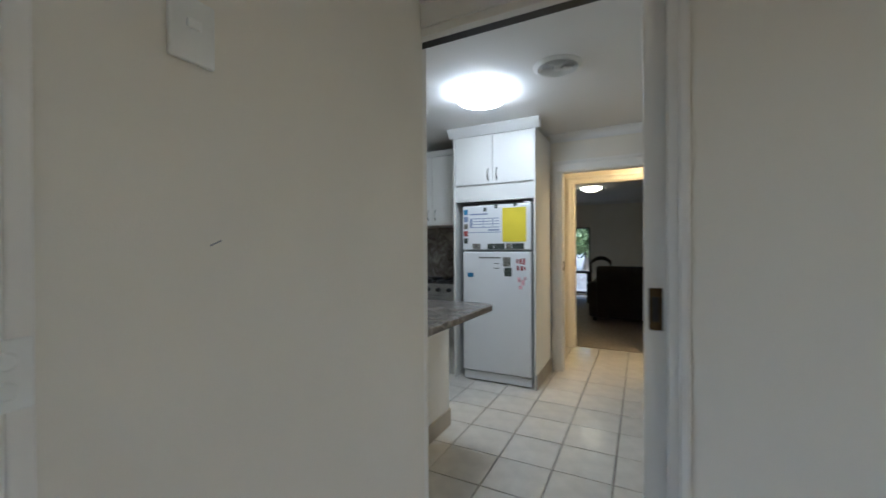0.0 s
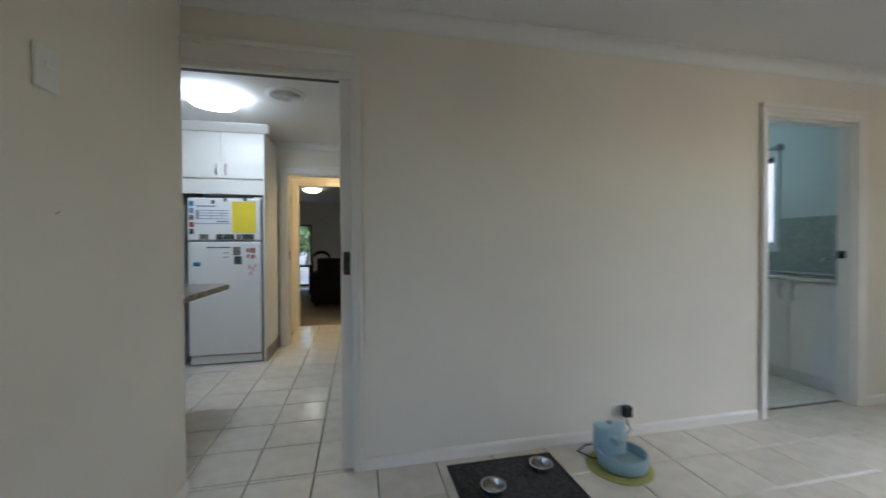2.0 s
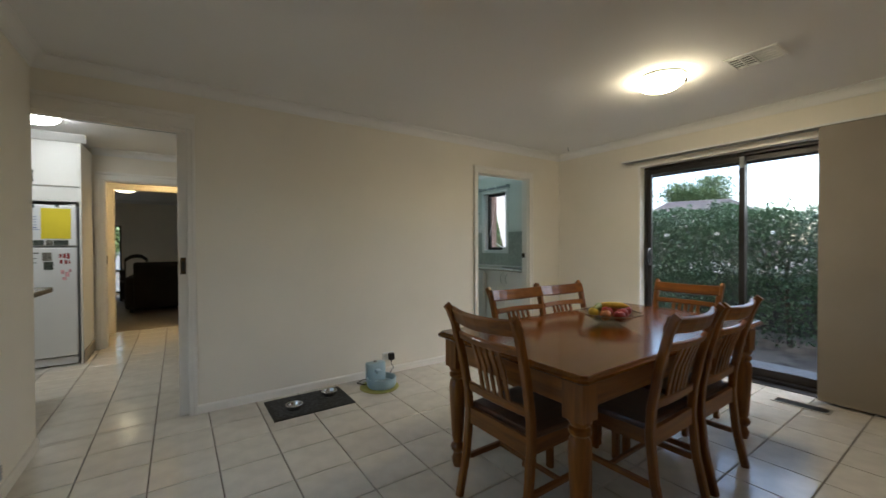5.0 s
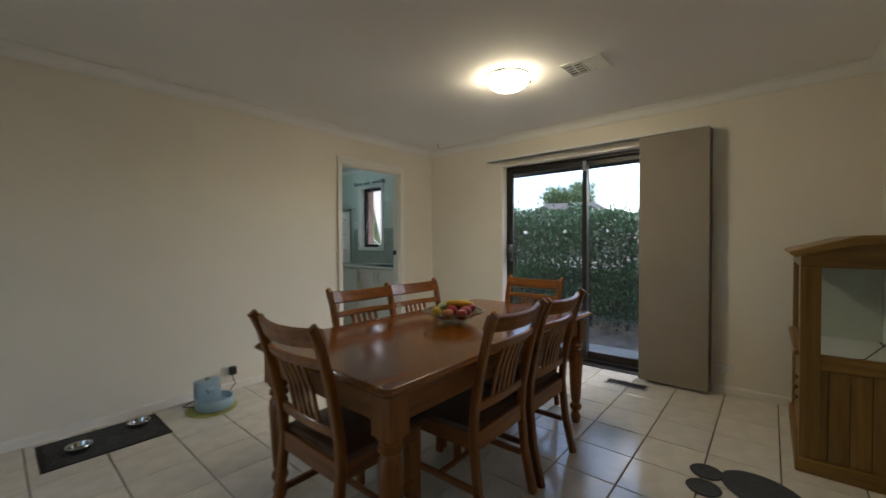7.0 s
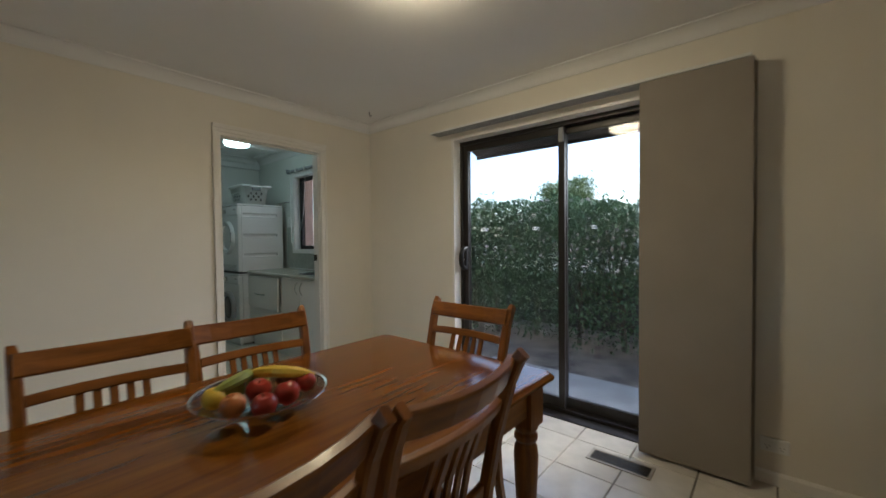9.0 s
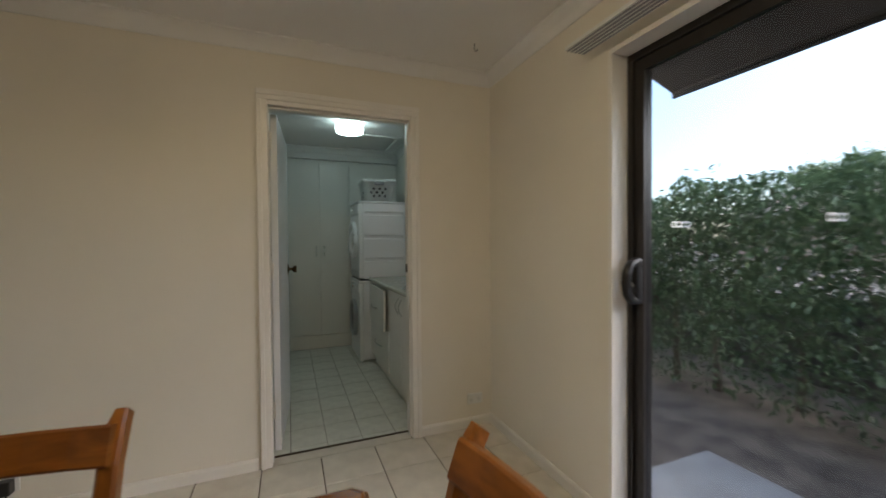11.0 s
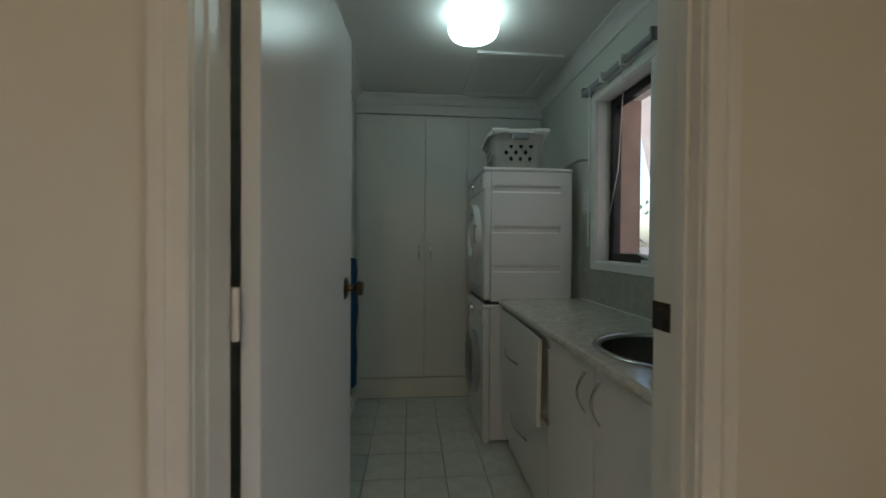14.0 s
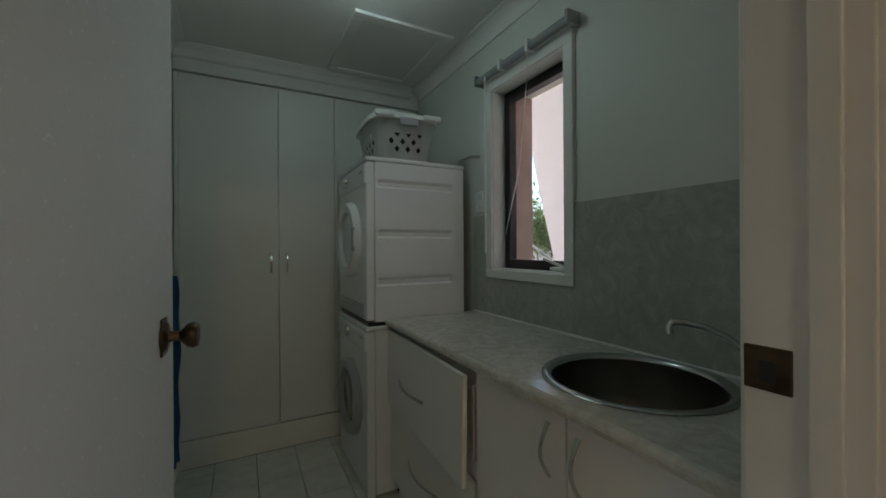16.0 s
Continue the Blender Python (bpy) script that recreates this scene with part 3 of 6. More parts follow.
dining_table()
CHAIR_BACK = 0.30
first_chair = dining_chair()
first_chair.matrix_basis = pose(1.88, -1.34 + CHAIR_BACK, 0, 0, 0, 1)
copy_thing(first_chair, pose(2.36, -1.345 + CHAIR_BACK, 0, 0, 0, 0.5))
copy_thing(first_chair, pose(1.90, -0.215 - CHAIR_BACK, 0, 0, 0, 177))
copy_thing(first_chair, pose(2.342, -0.225 - CHAIR_BACK, 0, 0, 0, 176))
copy_thing(first_chair, pose(1.105 + CHAIR_BACK, -0.805, 0, 0, 0, -90))
copy_thing(first_chair, pose(3.165 - CHAIR_BACK, -0.762, 0, 0, 0, 90))

# fruit bowl
BX, BY, BZ = 2.16, -0.76, 0.752
bowl = thing("fruit_bowl", "clear glass fruit bowl on the dining table", "bowl", pose(BX, BY, BZ))
bowl_glass = clear_glass("bowl_glass", (0.86, 0.9, 0.9))
part("bowl", lathe([(0, 0.004), (0.05, 0.004), (0.06, 0.0), (0.065, 0.006), (0.10, 0.022), (0.145, 0.052), (0.178, 0.066), (0.18, 0.070), (0.144, 0.058), (0.098, 0.028), (0.05, 0.012), (0, 0.012)], 36), bowl_glass, bowl, "", True)
rim = lathe([(0.174, 0.062), (0.181, 0.066), (0.181, 0.071), (0.174, 0.069), (0.174, 0.062)], 36)
part("rim", rim, STEEL, bowl, "silvery fluted rim", True)
RED = surface("red_apple_skin", (0.42, 0.045, 0.03), 0.3, 0.45, 14.0)
RUSSET = surface("peach_skin", (0.62, 0.22, 0.06), 0.4, 0.4, 12.0)
YEL = surface("banana_skin", (0.72, 0.50, 0.05), 0.45, 0.15, 14.0)
GRN = surface("green_pear_skin", (0.25, 0.30, 0.06), 0.45, 0.25, 14.0)


def round_fruit(name, x, y, z, r, material, label, category):
    prof = [(0, -0.86 * r), (0.3 * r, -0.92 * r), (0.72 * r, -0.68 * r), (0.97 * r, -0.15 * r), (r, 0.15 * r), (0.86 * r, 0.58 * r), (0.5 * r, 0.86 * r), (0.18 * r, 0.84 * r), (0, 0.72 * r)]
    f = thing(name, label, category, pose(BX + x, BY + y, BZ + z, random.uniform(-25, 25), random.uniform(-25, 25), random.uniform(0, 360)), group="fruit in the bowl")
    part("flesh", lathe(prof, 18), material, f, "", True)
    part("stalk", tube([(0, 0, 0.7 * r), (0.002, 0, 0.95 * r), (0.005, 0, 1.08 * r)], 0.0018, 6), SEAT, f)


for fx, fy, fz, fr, fm, fl in ((0.05, -0.05, 0.058, 0.036, RED, "red apple in the glass bowl"), (-0.03, -0.08, 0.056, 0.034, RED, "red apple in the glass bowl"),
                               (0.095, 0.03, 0.066, 0.036, RUSSET, "ripe orange red peach in the bowl"), (-0.09, -0.03, 0.062, 0.033, RUSSET, "ripe orange red peach in the bowl"),
                               (0.0, 0.02, 0.062, 0.036, RED, "red apple in the glass bowl"), (-0.055, 0.07, 0.062, 0.035, GRN, "green pear in the glass bowl"),
                               (0.03, 0.095, 0.064, 0.034, GRN, "green pear in the glass bowl"), (0.115, -0.04, 0.07, 0.03, RED, "small red apple in the bowl"),
                               (-0.115, 0.035, 0.072, 0.03, YEL, "yellow lemon in the glass bowl")):
    round_fruit("pear" if fm is GRN else "apple" if fm is RED else "lemon" if fm is YEL else "peach", fx, fy, fz, fr, fm, fl, "fruit")
for k, (ox, oy, a) in enumerate(((0.045, 0.03, -40), (0.065, 0.0, -52), (-0.04, 0.045, 30))):
    f = thing("banana", "ripe yellow banana lying on the fruit", "fruit", pose(BX + ox, BY + oy, BZ + 0.105, 0, 0, a), group="fruit in the bowl")
    pts = [(-0.085 + 0.017 * i, 0.03 * ((i - 5) / 5) ** 2, -0.016 * ((i - 5) / 5) ** 2) for i in range(11)]
    part("skin", tube(pts, [0.004, 0.009, 0.014, 0.0165, 0.0175, 0.018, 0.0175, 0.0165, 0.014, 0.009, 0.003], 8), GRN if k == 2 else YEL, f, "", True)

# ceiling light
lamp = thing("ceiling_light", "frosted glass dome ceiling light, lit warm", "ceiling light", pose(2.82, -0.735, CEIL))
part("base_plate", lathe([(0, 0), (0.15, 0), (0.156, -0.006), (0.156, -0.011), (0.150, -0.014), (0, -0.012)], 40), PLASTIC, lamp, "white pressed metal pan", True)
part("dome", lathe([(0.150, -0.015), (0.151, -0.022), (0.138, -0.050), (0.11, -0.072), (0.075, -0.086), (0.035, -0.093), (0, -0.095)], 40), glowing("warm_lit_glass", (1.0, 0.80, 0.50), DINING_GLOW), lamp, "glowing frosted glass bowl", True)
for i in range(3):
    a = math.radians(100 + 120 * i)
    part("clip", box(-0.006, 0.006, 0.144, 0.164, -0.042, -0.01, 0.003, Matrix.Rotation(a, 4, 'Z')), BRASS, lamp, "small dark metal clip")

# ceiling vent
vent = thing("ceiling_vent", "cream slatted air vent set in the ceiling", "air vent", pose(3.0, -1.222, CEIL))
fr = bmesh.new()
for a in ((-0.112, -0.095, -0.135, 0.135), (0.095, 0.112, -0.135, 0.135), (-0.095, 0.095, -0.135, -0.118), (-0.095, 0.095, 0.118, 0.135), (-0.095, 0.095, -0.005, 0.005)):
    add_box(fr, *a, -0.010, -0.0005)
part("frame", fr, PLASTIC, vent, "cream vent frame")
part("backing", box(-0.095, 0.095, -0.118, 0.118, -0.002, -0.0005), BLACK_PLASTIC, vent)
for i in range(5):
    x = -0.076 + 0.038 * i
    part("slat", box(x - 0.0045, x + 0.0045, 0.005, 0.118, -0.009, -0.003, 0.001), PLASTIC, vent)
part("slat_divider", box(-0.095, 0.095, 0.057, 0.066, -0.0095, -0.002), PLASTIC, vent)
part("shut_damper", box(-0.095, 0.095, -0.118, -0.005, -0.006, -0.002, 0.001), PLASTIC, vent, "closed cream damper plate")
for i in range(4):
    x = -0.057 + 0.038 * i
    part("damper_rib", box(x - 0.002, x + 0.002, -0.116, -0.006, -0.0085, -0.006), PLASTIC, vent)

hook = thing("ceiling_hook", "small grey metal hook in the ceiling", "hook", pose(3.89, 0.868, CEIL))
part("stem", tube([(0, 0, 0), (0, 0, -0.03), (0.008, 0, -0.042), (0.018, 0, -0.036), (0.02, 0, -0.026)], 0.004, 8), GREY_PLASTIC, hook, "", True)

# floor vent
fv = thing("floor_vent", "beige metal floor vent with dark slots near the glass door", "air vent", pose(3.89, -1.25, 0))
fr = bmesh.new()
for a in ((-0.065, -0.05, -0.165, 0.165), (0.05, 0.065, -0.165, 0.165), (-0.05, 0.05, -0.165, -0.15), (-0.05, 0.05, 0.15, 0.165)):
    add_box(fr, *a, 0.0005, 0.006)
part("frame", fr, surface("beige_metal", (0.42, 0.38, 0.31), 0.4, 0.08, 8.0, metal=0.2), fv, "beige pressed metal frame")
part("backing", box(-0.05, 0.05, -0.15, 0.15, 0.0005, 0.0015), BLACK_PLASTIC, fv)
for i in range(22):
    part("slat", box(-0.05, 0.05, -0.142 + 0.0135 * i - 0.003, -0.142 + 0.0135 * i + 0.003, 0.001, 0.005), BRASS, fv)

# pet feeding corner
mt = thing("pet_mat", "charcoal feeding mat with black border beside the wall", "mat", pose(0.845, 0.962, 0))
part("carpet_top", box(-0.272, 0.272, -0.178, 0.178, 0.001, 0.008, 0.002), MAT, mt)
bd = bmesh.new()
for a in ((-0.297, 0.297, -0.203, -0.178), (-0.297, 0.297, 0.178, 0.203), (-0.297, -0.272, -0.178, 0.178), (0.272, 0.297, -0.178, 0.178)):
    add_box(bd, *a, 0.0005, 0.007)
part("border", bd, RUBBER, mt, "black rubber edging")
for x, y in ((-0.13, -0.06), (0.175, 0.055)):
    b = thing("pet_bowl", "small stainless steel pet bowl on the charcoal mat", "bowl", pose(0.845 + x, 0.962 + y, 0.009), group="pet bowls")
    part("bowl", lathe([(0, 0.002), (0.042, 0.0), (0.046, 0.003), (0.054, 0.030), (0.062, 0.034), (0.061, 0.036), (0.052, 0.034), (0.043, 0.008), (0, 0.008)], 28), STEEL, b, "", True)
    part("foot_ring", lathe([(0.040, 0), (0.048, 0), (0.049, 0.007), (0.044, 0.007), (0.040, 0)], 28), RUBBER, b, "", True)
BLUE = surface("pale_blue_plastic", (0.36, 0.49, 0.56), 0.3, 0.05, 8.0)
LIME = surface("yellow_green_mat", (0.42, 0.42, 0.12), 0.7, 0.15, 10.0)
m2 = thing("fountain_mat", "round yellow-green place mat under the fountain", "mat", pose(1.44, 0.96, 0))
part("disc", lathe([(0, 0.001), (0.165, 0.001), (0.168, 0.004), (0.165, 0.007), (0.158, 0.005), (0, 0.005)], 40), LIME, m2, "", True)
fo = thing("pet_fountain", "pale blue plastic pet water fountain", "pet fountain", pose(1.44, 0.97, 0.007))
part("basin", lathe([(0, 0), (0.115, 0), (0.125, 0.012), (0.128, 0.07), (0.124, 0.078), (0.116, 0.074), (0.108, 0.03), (0, 0.028)], 32, pose(0.02, -0.01, 0)), BLUE, fo, "", True)
part("water_tank", prism([(-0.095, 0.035), (-0.09, 0.085), (-0.075, 0.108), (0.065, 0.108), (0.08, 0.085), (0.085, 0.035), (0.045, 0.018), (-0.055, 0.018)], 0.03, 0.195, "z", 0.016), BLUE, fo, "", True)
part("spout", box(-0.032, 0.014, -0.04, 0.03, 0.115, 0.145, 0.008), BLUE, fo)
part("filter_knob", lathe([(0, 0), (0.016, 0), (0.014, 0.012), (0, 0.014)], 16, pose(-0.005, 0.062, 0.194)), GREY_PLASTIC, fo, "", True)
part("drip_cup", lathe([(0, 0.03), (0.03, 0.03), (0.036, 0.06), (0.03, 0.062), (0, 0.05)], 20, pose(-0.03, -0.06, 0)), BLUE, fo, "", True)


def power_point(name, m, n=2, label="white double power point with two switches"):
    g = thing(name, label, "power point", m)
    part("plate", box(-0.057, 0.057, 0, 0.009, -0.036, 0.036, 0.004), PLASTIC, g)
    for i in range(n):
        x = (i - (n - 1) / 2) * 0.056
        part("rocker", box(x - 0.006, x + 0.006, 0.008, 0.013, 0.014, 0.026, 0.002), PLASTIC, g)
        for dx, dz, r in ((-0.007, -0.004, 25), (0.007, -0.004, -25), (0, -0.018, 0)):
            part("slot", box(-0.0012, 0.0012, 0.0085, 0.0095, -0.004, 0.004, 0, pose(x + dx, 0, dz, 0, r, 0)), BLACK_PLASTIC, g)
    return g


power_point("power_point", pose(1.66, NY, 0.17, 0, 0, 180))
power_point("power_point", pose(4.06, NY, 0.19, 0, 0, 180))
power_point("power_point", pose(EX, -1.9, 0.20, 0, 0, 90))
pl = thing("power_adapter", "black plug pack hanging in the power point", "plug", pose(1.68, NY - 0.014, 0.165))
part("body", box(-0.025, 0.025, -0.045, 0, -0.028, 0.036, 0.006), BLACK_PLASTIC, pl)
part("cable", tube([(0.0, -0.02, -0.028), (0.004, -0.02, -0.07), (0.02, -0.03, -0.105), (-0.01, -0.035, -0.125), (-0.03, -0.05, -0.148), (-0.12, -0.06, -0.152), (-0.30, -0.05, -0.152), (-0.38, -0.10, -0.152), (-0.34, -0.18, -0.152), (-0.25, -0.21, -0.15)], 0.0035, 6), BLACK_PLASTIC, pl)

# fittings on the west wall
sw = thing("thermostat", "white square wall control plate with a small lever", "wall control", pose(WX, 0.41, 1.66, 0, 0, -90))
part("plate", box(-0.04, 0.04, 0, 0.012, -0.058, 0.058, 0.004), PLASTIC, sw)
part("lever", box(-0.012, 0.014, 0.011, 0.02, 0.0, 0.016, 0.003), PLASTIC, sw)
sw = thing("light_switch", "white double rocker light switch on the door frame", "light switch", pose(WX + 0.0245, 0.172, 1.115, 0, 0, -90))
part("plate", box(-0.026, 0.026, 0, 0.008, -0.045, 0.045, 0.003), PLASTIC, sw)
for dz in (-0.018, 0.018):
    part("rocker", lathe([(0, 0), (0.012, 0), (0.012, 0.003), (0.009, 0.005), (0, 0.004)], 20, pose(0, 0.008, dz, -90, 0, 0)), PLASTIC, sw, "", True)
wv = thing("wall_vent", "white slotted wall vent above the skirting", "air vent", pose(WX, 0.60, 0.14, 0, 0, -90))
part("plate", box(-0.055, 0.055, 0, 0.008, -0.05, 0.05, 0.003), PLASTIC, wv)
for i in range(5):
    part("slat", box(-0.045, 0.045, 0.006, 0.012, -0.036 + 0.016 * i, -0.028 + 0.016 * i, 0), GREY_PLASTIC, wv)

mk = thing("wall_scuff", "small grey scuff mark on the cream wall", "scuff mark", pose(WX + 0.0006, 0.454, 1.28, 25, 0, 0))
part("streak", box(0, 0.0005, -0.012, 0.012, -0.0016, 0.0016), GREY_PLASTIC, mk)

gr = thing("wall_grille", "white slatted air grille high on the wall", "air vent", pose(WX, 0.34, 2.255, 0, 0, -90))
part("plate", box(-0.16, 0.16, 0, 0.006, -0.06, 0.06, 0.002), PLASTIC, gr)
for i in range(6):
    part("slat", box(-0.145, 0.145, 0.005, 0.013, -0.048 + 0.018 * i, -0.039 + 0.018 * i), GREY_PLASTIC, gr)

# sliding glass door
DX = 4.31
sd = thing("door_sliding", "dark bronze aluminium sliding glass door, closed", "sliding door", kind="structure")
part("frame_head", box(DX - 0.03, DX + 0.09, -1.65, 0.17, 2.04, 2.088, 0.003), ALU, sd)
part("frame_sill", box(DX - 0.03, DX + 0.09, -1.65, 0.17, -0.012, 0.03, 0.003), ALU, sd)
part("frame_jamb", box(DX - 0.03, DX + 0.09, 0.125, 0.17, 0.03, 2.04, 0.003), ALU, sd)
part("frame_jamb", box(DX - 0.03, DX + 0.09, -1.65, -1.605, 0.03, 2.04, 0.003), ALU, sd)


def sash(x, y0, y1):
    s = part("sash", wall_with_openings("x", x - 0.014, x + 0.014, y0, y1, 0.03, 2.04, [(y0 + 0.045, y1 - 0.045, 0.10, 1.99)]), ALU, sd)
    g = part("pane", box(x - 0.003, x + 0.003, y0 + 0.045, y1 - 0.045, 0.10, 1.99), DIMMING_GLASS, s)
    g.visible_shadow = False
    return s


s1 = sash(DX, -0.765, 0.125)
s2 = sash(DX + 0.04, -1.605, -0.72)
part("latch_block", box(DX - 0.032, DX - 0.014, -0.763, -0.728, 1.93, 2.03, 0.004), GREY_PLASTIC, s1)
hd = part("lock_handle", box(DX - 0.055, DX - 0.014, 0.078, 0.122, 0.99, 1.19, 0.012), BLACK_PLASTIC, s1, "black sliding door lock")
part("thumb_pull", tube([(DX - 0.045, 0.095, 1.005), (DX - 0.075, 0.092, 1.012), (DX - 0.098, 0.088, 1.04), (DX - 0.108, 0.086, 1.085), (DX - 0.102, 0.086, 1.13), (DX - 0.08, 0.09, 1.162), (DX - 0.045, 0.095, 1.172)], [0.018, 0.019, 0.02, 0.02, 0.02, 0.019, 0.018], 12), BLACK_PLASTIC, hd, "black D-shaped pull", True)
part("key_barrel", lathe([(0, 0), (0.011, 0), (0.011, 0.006), (0, 0.007)], 14, pose(DX - 0.055, 0.10, 1.075, 0, -90, 0)), CHROME, hd, "", True)
STICK = surface("frosted_white_sticker", (0.75, 0.78, 0.8), 0.5, 0.02)
for sy, sx in ((-0.08, DX - 0.004), (-0.54, DX - 0.004), (-0.955, DX + 0.036)):
    st = thing("glass_sticker", "pale safety sticker of four rings on the door glass", "sticker", pose(sx, sy, 1.325, 0, -90, 90), group="stickers on the glass")
    for k in range(4):
        part("ring", lathe([(0.0095, 0), (0.0155, 0), (0.0155, 0.0006), (0.0095, 0.0006), (0.0095, 0)], 16, pose(0, -0.039 + 0.026 * k, 0.0002 * k) @ Matrix.Diagonal((0.85, 1.0, 1, 1))), STICK, st, "pale ring outline")
structure("trim_reveal_left", box(EX - 0.002, DX - 0.03, 0.150, 0.172, 0, 2.088, 0.002), TRIM, "white painted door reveal", "reveal")
structure("trim_reveal_right", box(EX - 0.002, DX - 0.03, -1.652, -1.63, 0, 2.088, 0.002), TRIM, "white painted door reveal", "reveal")
structure("trim_reveal_head", box(EX - 0.002, DX - 0.03, -1.63, 0.150, 2.070, 2.092, 0.002), TRIM, "white painted door reveal head", "reveal")
structure("trim_sill_strip", box(EX - 0.01, DX - 0.03, -1.63, 0.15, -0.012, 0.006, 0.002), ALU, "dark aluminium sill strip", "sill")

# panel blind
bl = thing("panel_blind", "taupe fabric panel blind drawn open on its track", "blind", pose(EX - 0.02, 0, 0))
part("track", box(-0.115, -0.005, -1.80, 0.29, 2.122, 2.138, 0.002), PLASTIC, bl, "white multi-groove sliding track")
for i in range(5):
    part("track_groove", box(-0.105 + 0.021 * i, -0.098 + 0.021 * i, -1.79, 0.285, 2.1185, 2.1225), GREY_PLASTIC, bl)
for i in range(4):
    x = -0.11 + 0.026 * i
    p = part("fabric_panel", box(x - 0.0015, x + 0.0015, -1.81 - 0.004 * i, -1.305 - 0.006 * i, 0.03, 2.118), BLIND, bl, "flat taupe fabric panel")
    part("bottom_rail", box(x - 0.004, x + 0.004, -1.81 - 0.004 * i, -1.305 - 0.006 * i, 0.018, 0.034, 0.002), BLIND, p)

# display cabinet
HX0, HX1, HY0, HY1 = 3.165, 4.06, SY + 0.015, -2.30
hu = thing("display_cabinet", "honey pine display cabinet with glazed sides", "cabinet", pose(0, 0, 0))
part("plinth", box(HX0 - 0.015, HX1, HY0, HY1 + 0.015, 0.0, 0.075, 0.006), HUTCH_Y, hu)
for y in (HY0 + 0.04, HY1 - 0.04):
    for x in (HX0 + 0.04, HX1 - 0.04):
        part("post", box(x - 0.04, x + 0.04, y - 0.04, y + 0.04, 0.075, 1.08, 0.004), HUTCH_Z, hu)
part("top_rail", prism([(HY0, 1.08), (HY1, 1.08), (HY1, 1.145), (HY1 - 0.21, 1.2), (HY0, 1.2)], HX0, HX0 + 0.03, "x", 0.002), HUTCH_Y, hu)
part("top_rail", box(HX0 + 0.03, HX1, HY1 - 0.03, HY1, 1.08, 1.145, 0.003), HUTCH_X, hu)
part("mid_rail", box(HX0 + 0.004, HX0 + 0.03, HY0 + 0.08, HY1 - 0.08, 0.55, 0.63, 0.004), HUTCH_Y, hu)
part("mid_rail", box(HX0 + 0.08, HX1 - 0.08, HY1 - 0.03, HY1 - 0.004, 0.55, 0.63, 0.004), HUTCH_X, hu)
part("sill_ledge", box(HX0 + 0.06, HX1 - 0.06, HY1 - 0.01, HY1 + 0.022, 0.60, 0.625, 0.006), HUTCH_X, hu)
for i in range(4):
    y0 = HY0 + 0.08 + i * 0.0785
    part("panel_board", box(HX0 + 0.012, HX0 + 0.026, y0 + 0.0006, y0 + 0.0779, 0.075, 0.55, 0.003), HUTCH_Z, hu)
for i in range(9):
    x0 = HX0 + 0.08 + i * 0.0816
    part("panel_board", box(x0 + 0.0006, x0 + 0.081, HY1 - 0.026, HY1 - 0.012, 0.075, 0.55, 0.003), HUTCH_Z, hu)
for z in (0.30, 0.36, 0.42):
    part("knob", lathe([(0, 0), (0.008, 0), (0.008, 0.008), (0.016, 0.016), (0.014, 0.024), (0, 0.026)], 14, pose(HX0 + 0.3, HY1 - 0.012, z, -90, 0, 0)), HUTCH_Z, hu, "", True)
part("display_floor", box(HX0 + 0.03, HX1 - 0.04, HY0 + 0.03, HY1 - 0.03, 0.56, 0.585), ENAMEL, hu, "pale cabinet floor")
part("back_panel", box(HX0 + 0.03, HX1 - 0.02, HY0 + 0.002, HY0 + 0.012, 0.58, 1.08), ENAMEL, hu, "pale painted back panel")
part("end_panel", box(HX1 - 0.022, HX1 - 0.012, HY0 + 0.02, HY1 - 0.08, 0.08, 0.58), HUTCH_Z, hu)
part("end_lining", box(HX1 - 0.082, HX1 - 0.072, HY0 + 0.014, HY1 - 0.032, 0.586, 1.08), surface("pale_green_lining", (0.58, 0.61, 0.54), 0.4, 0.06, 4.0), hu, "pale grey-green end lining")
g = part("side_pane", box(HX0 + 0.012, HX0 + 0.016, HY0 + 0.08, HY1 - 0.08, 0.63, 1.08), GLASS, hu)
g.visible_shadow = False
g = part("front_pane", box(HX0 + 0.08, HX1 - 0.08, HY1 - 0.018, HY1 - 0.014, 0.63, 1.08), GLASS, hu)
g.visible_shadow = False
part("crown", prism([(HY0, 1.2), (HY1 - 0.21, 1.2), (HY1 + 0.02, 1.135), (HY1 + 0.045, 1.15), (HY1 + 0.045, 1.165), (HY1 - 0.21, 1.245), (HY0, 1.245)], HX0 - 0.04, HX1 + 0.02, "x", 0.005), HUTCH_Y, hu, "moulded crown with a sloping front")
cord = part("inside_cord", tube([(HX0 + 0.35, HY0 + 0.02, 1.05), (HX0 + 0.34, HY0 + 0.03, 0.85), (HX0 + 0.3, HY0 + 0.05, 0.7), (HX0 + 0.22, HY0 + 0.16, 0.592), (HX0 + 0.15, HY0 + 0.25, 0.59)], 0.003, 6), BLACK_PLASTIC, hu)

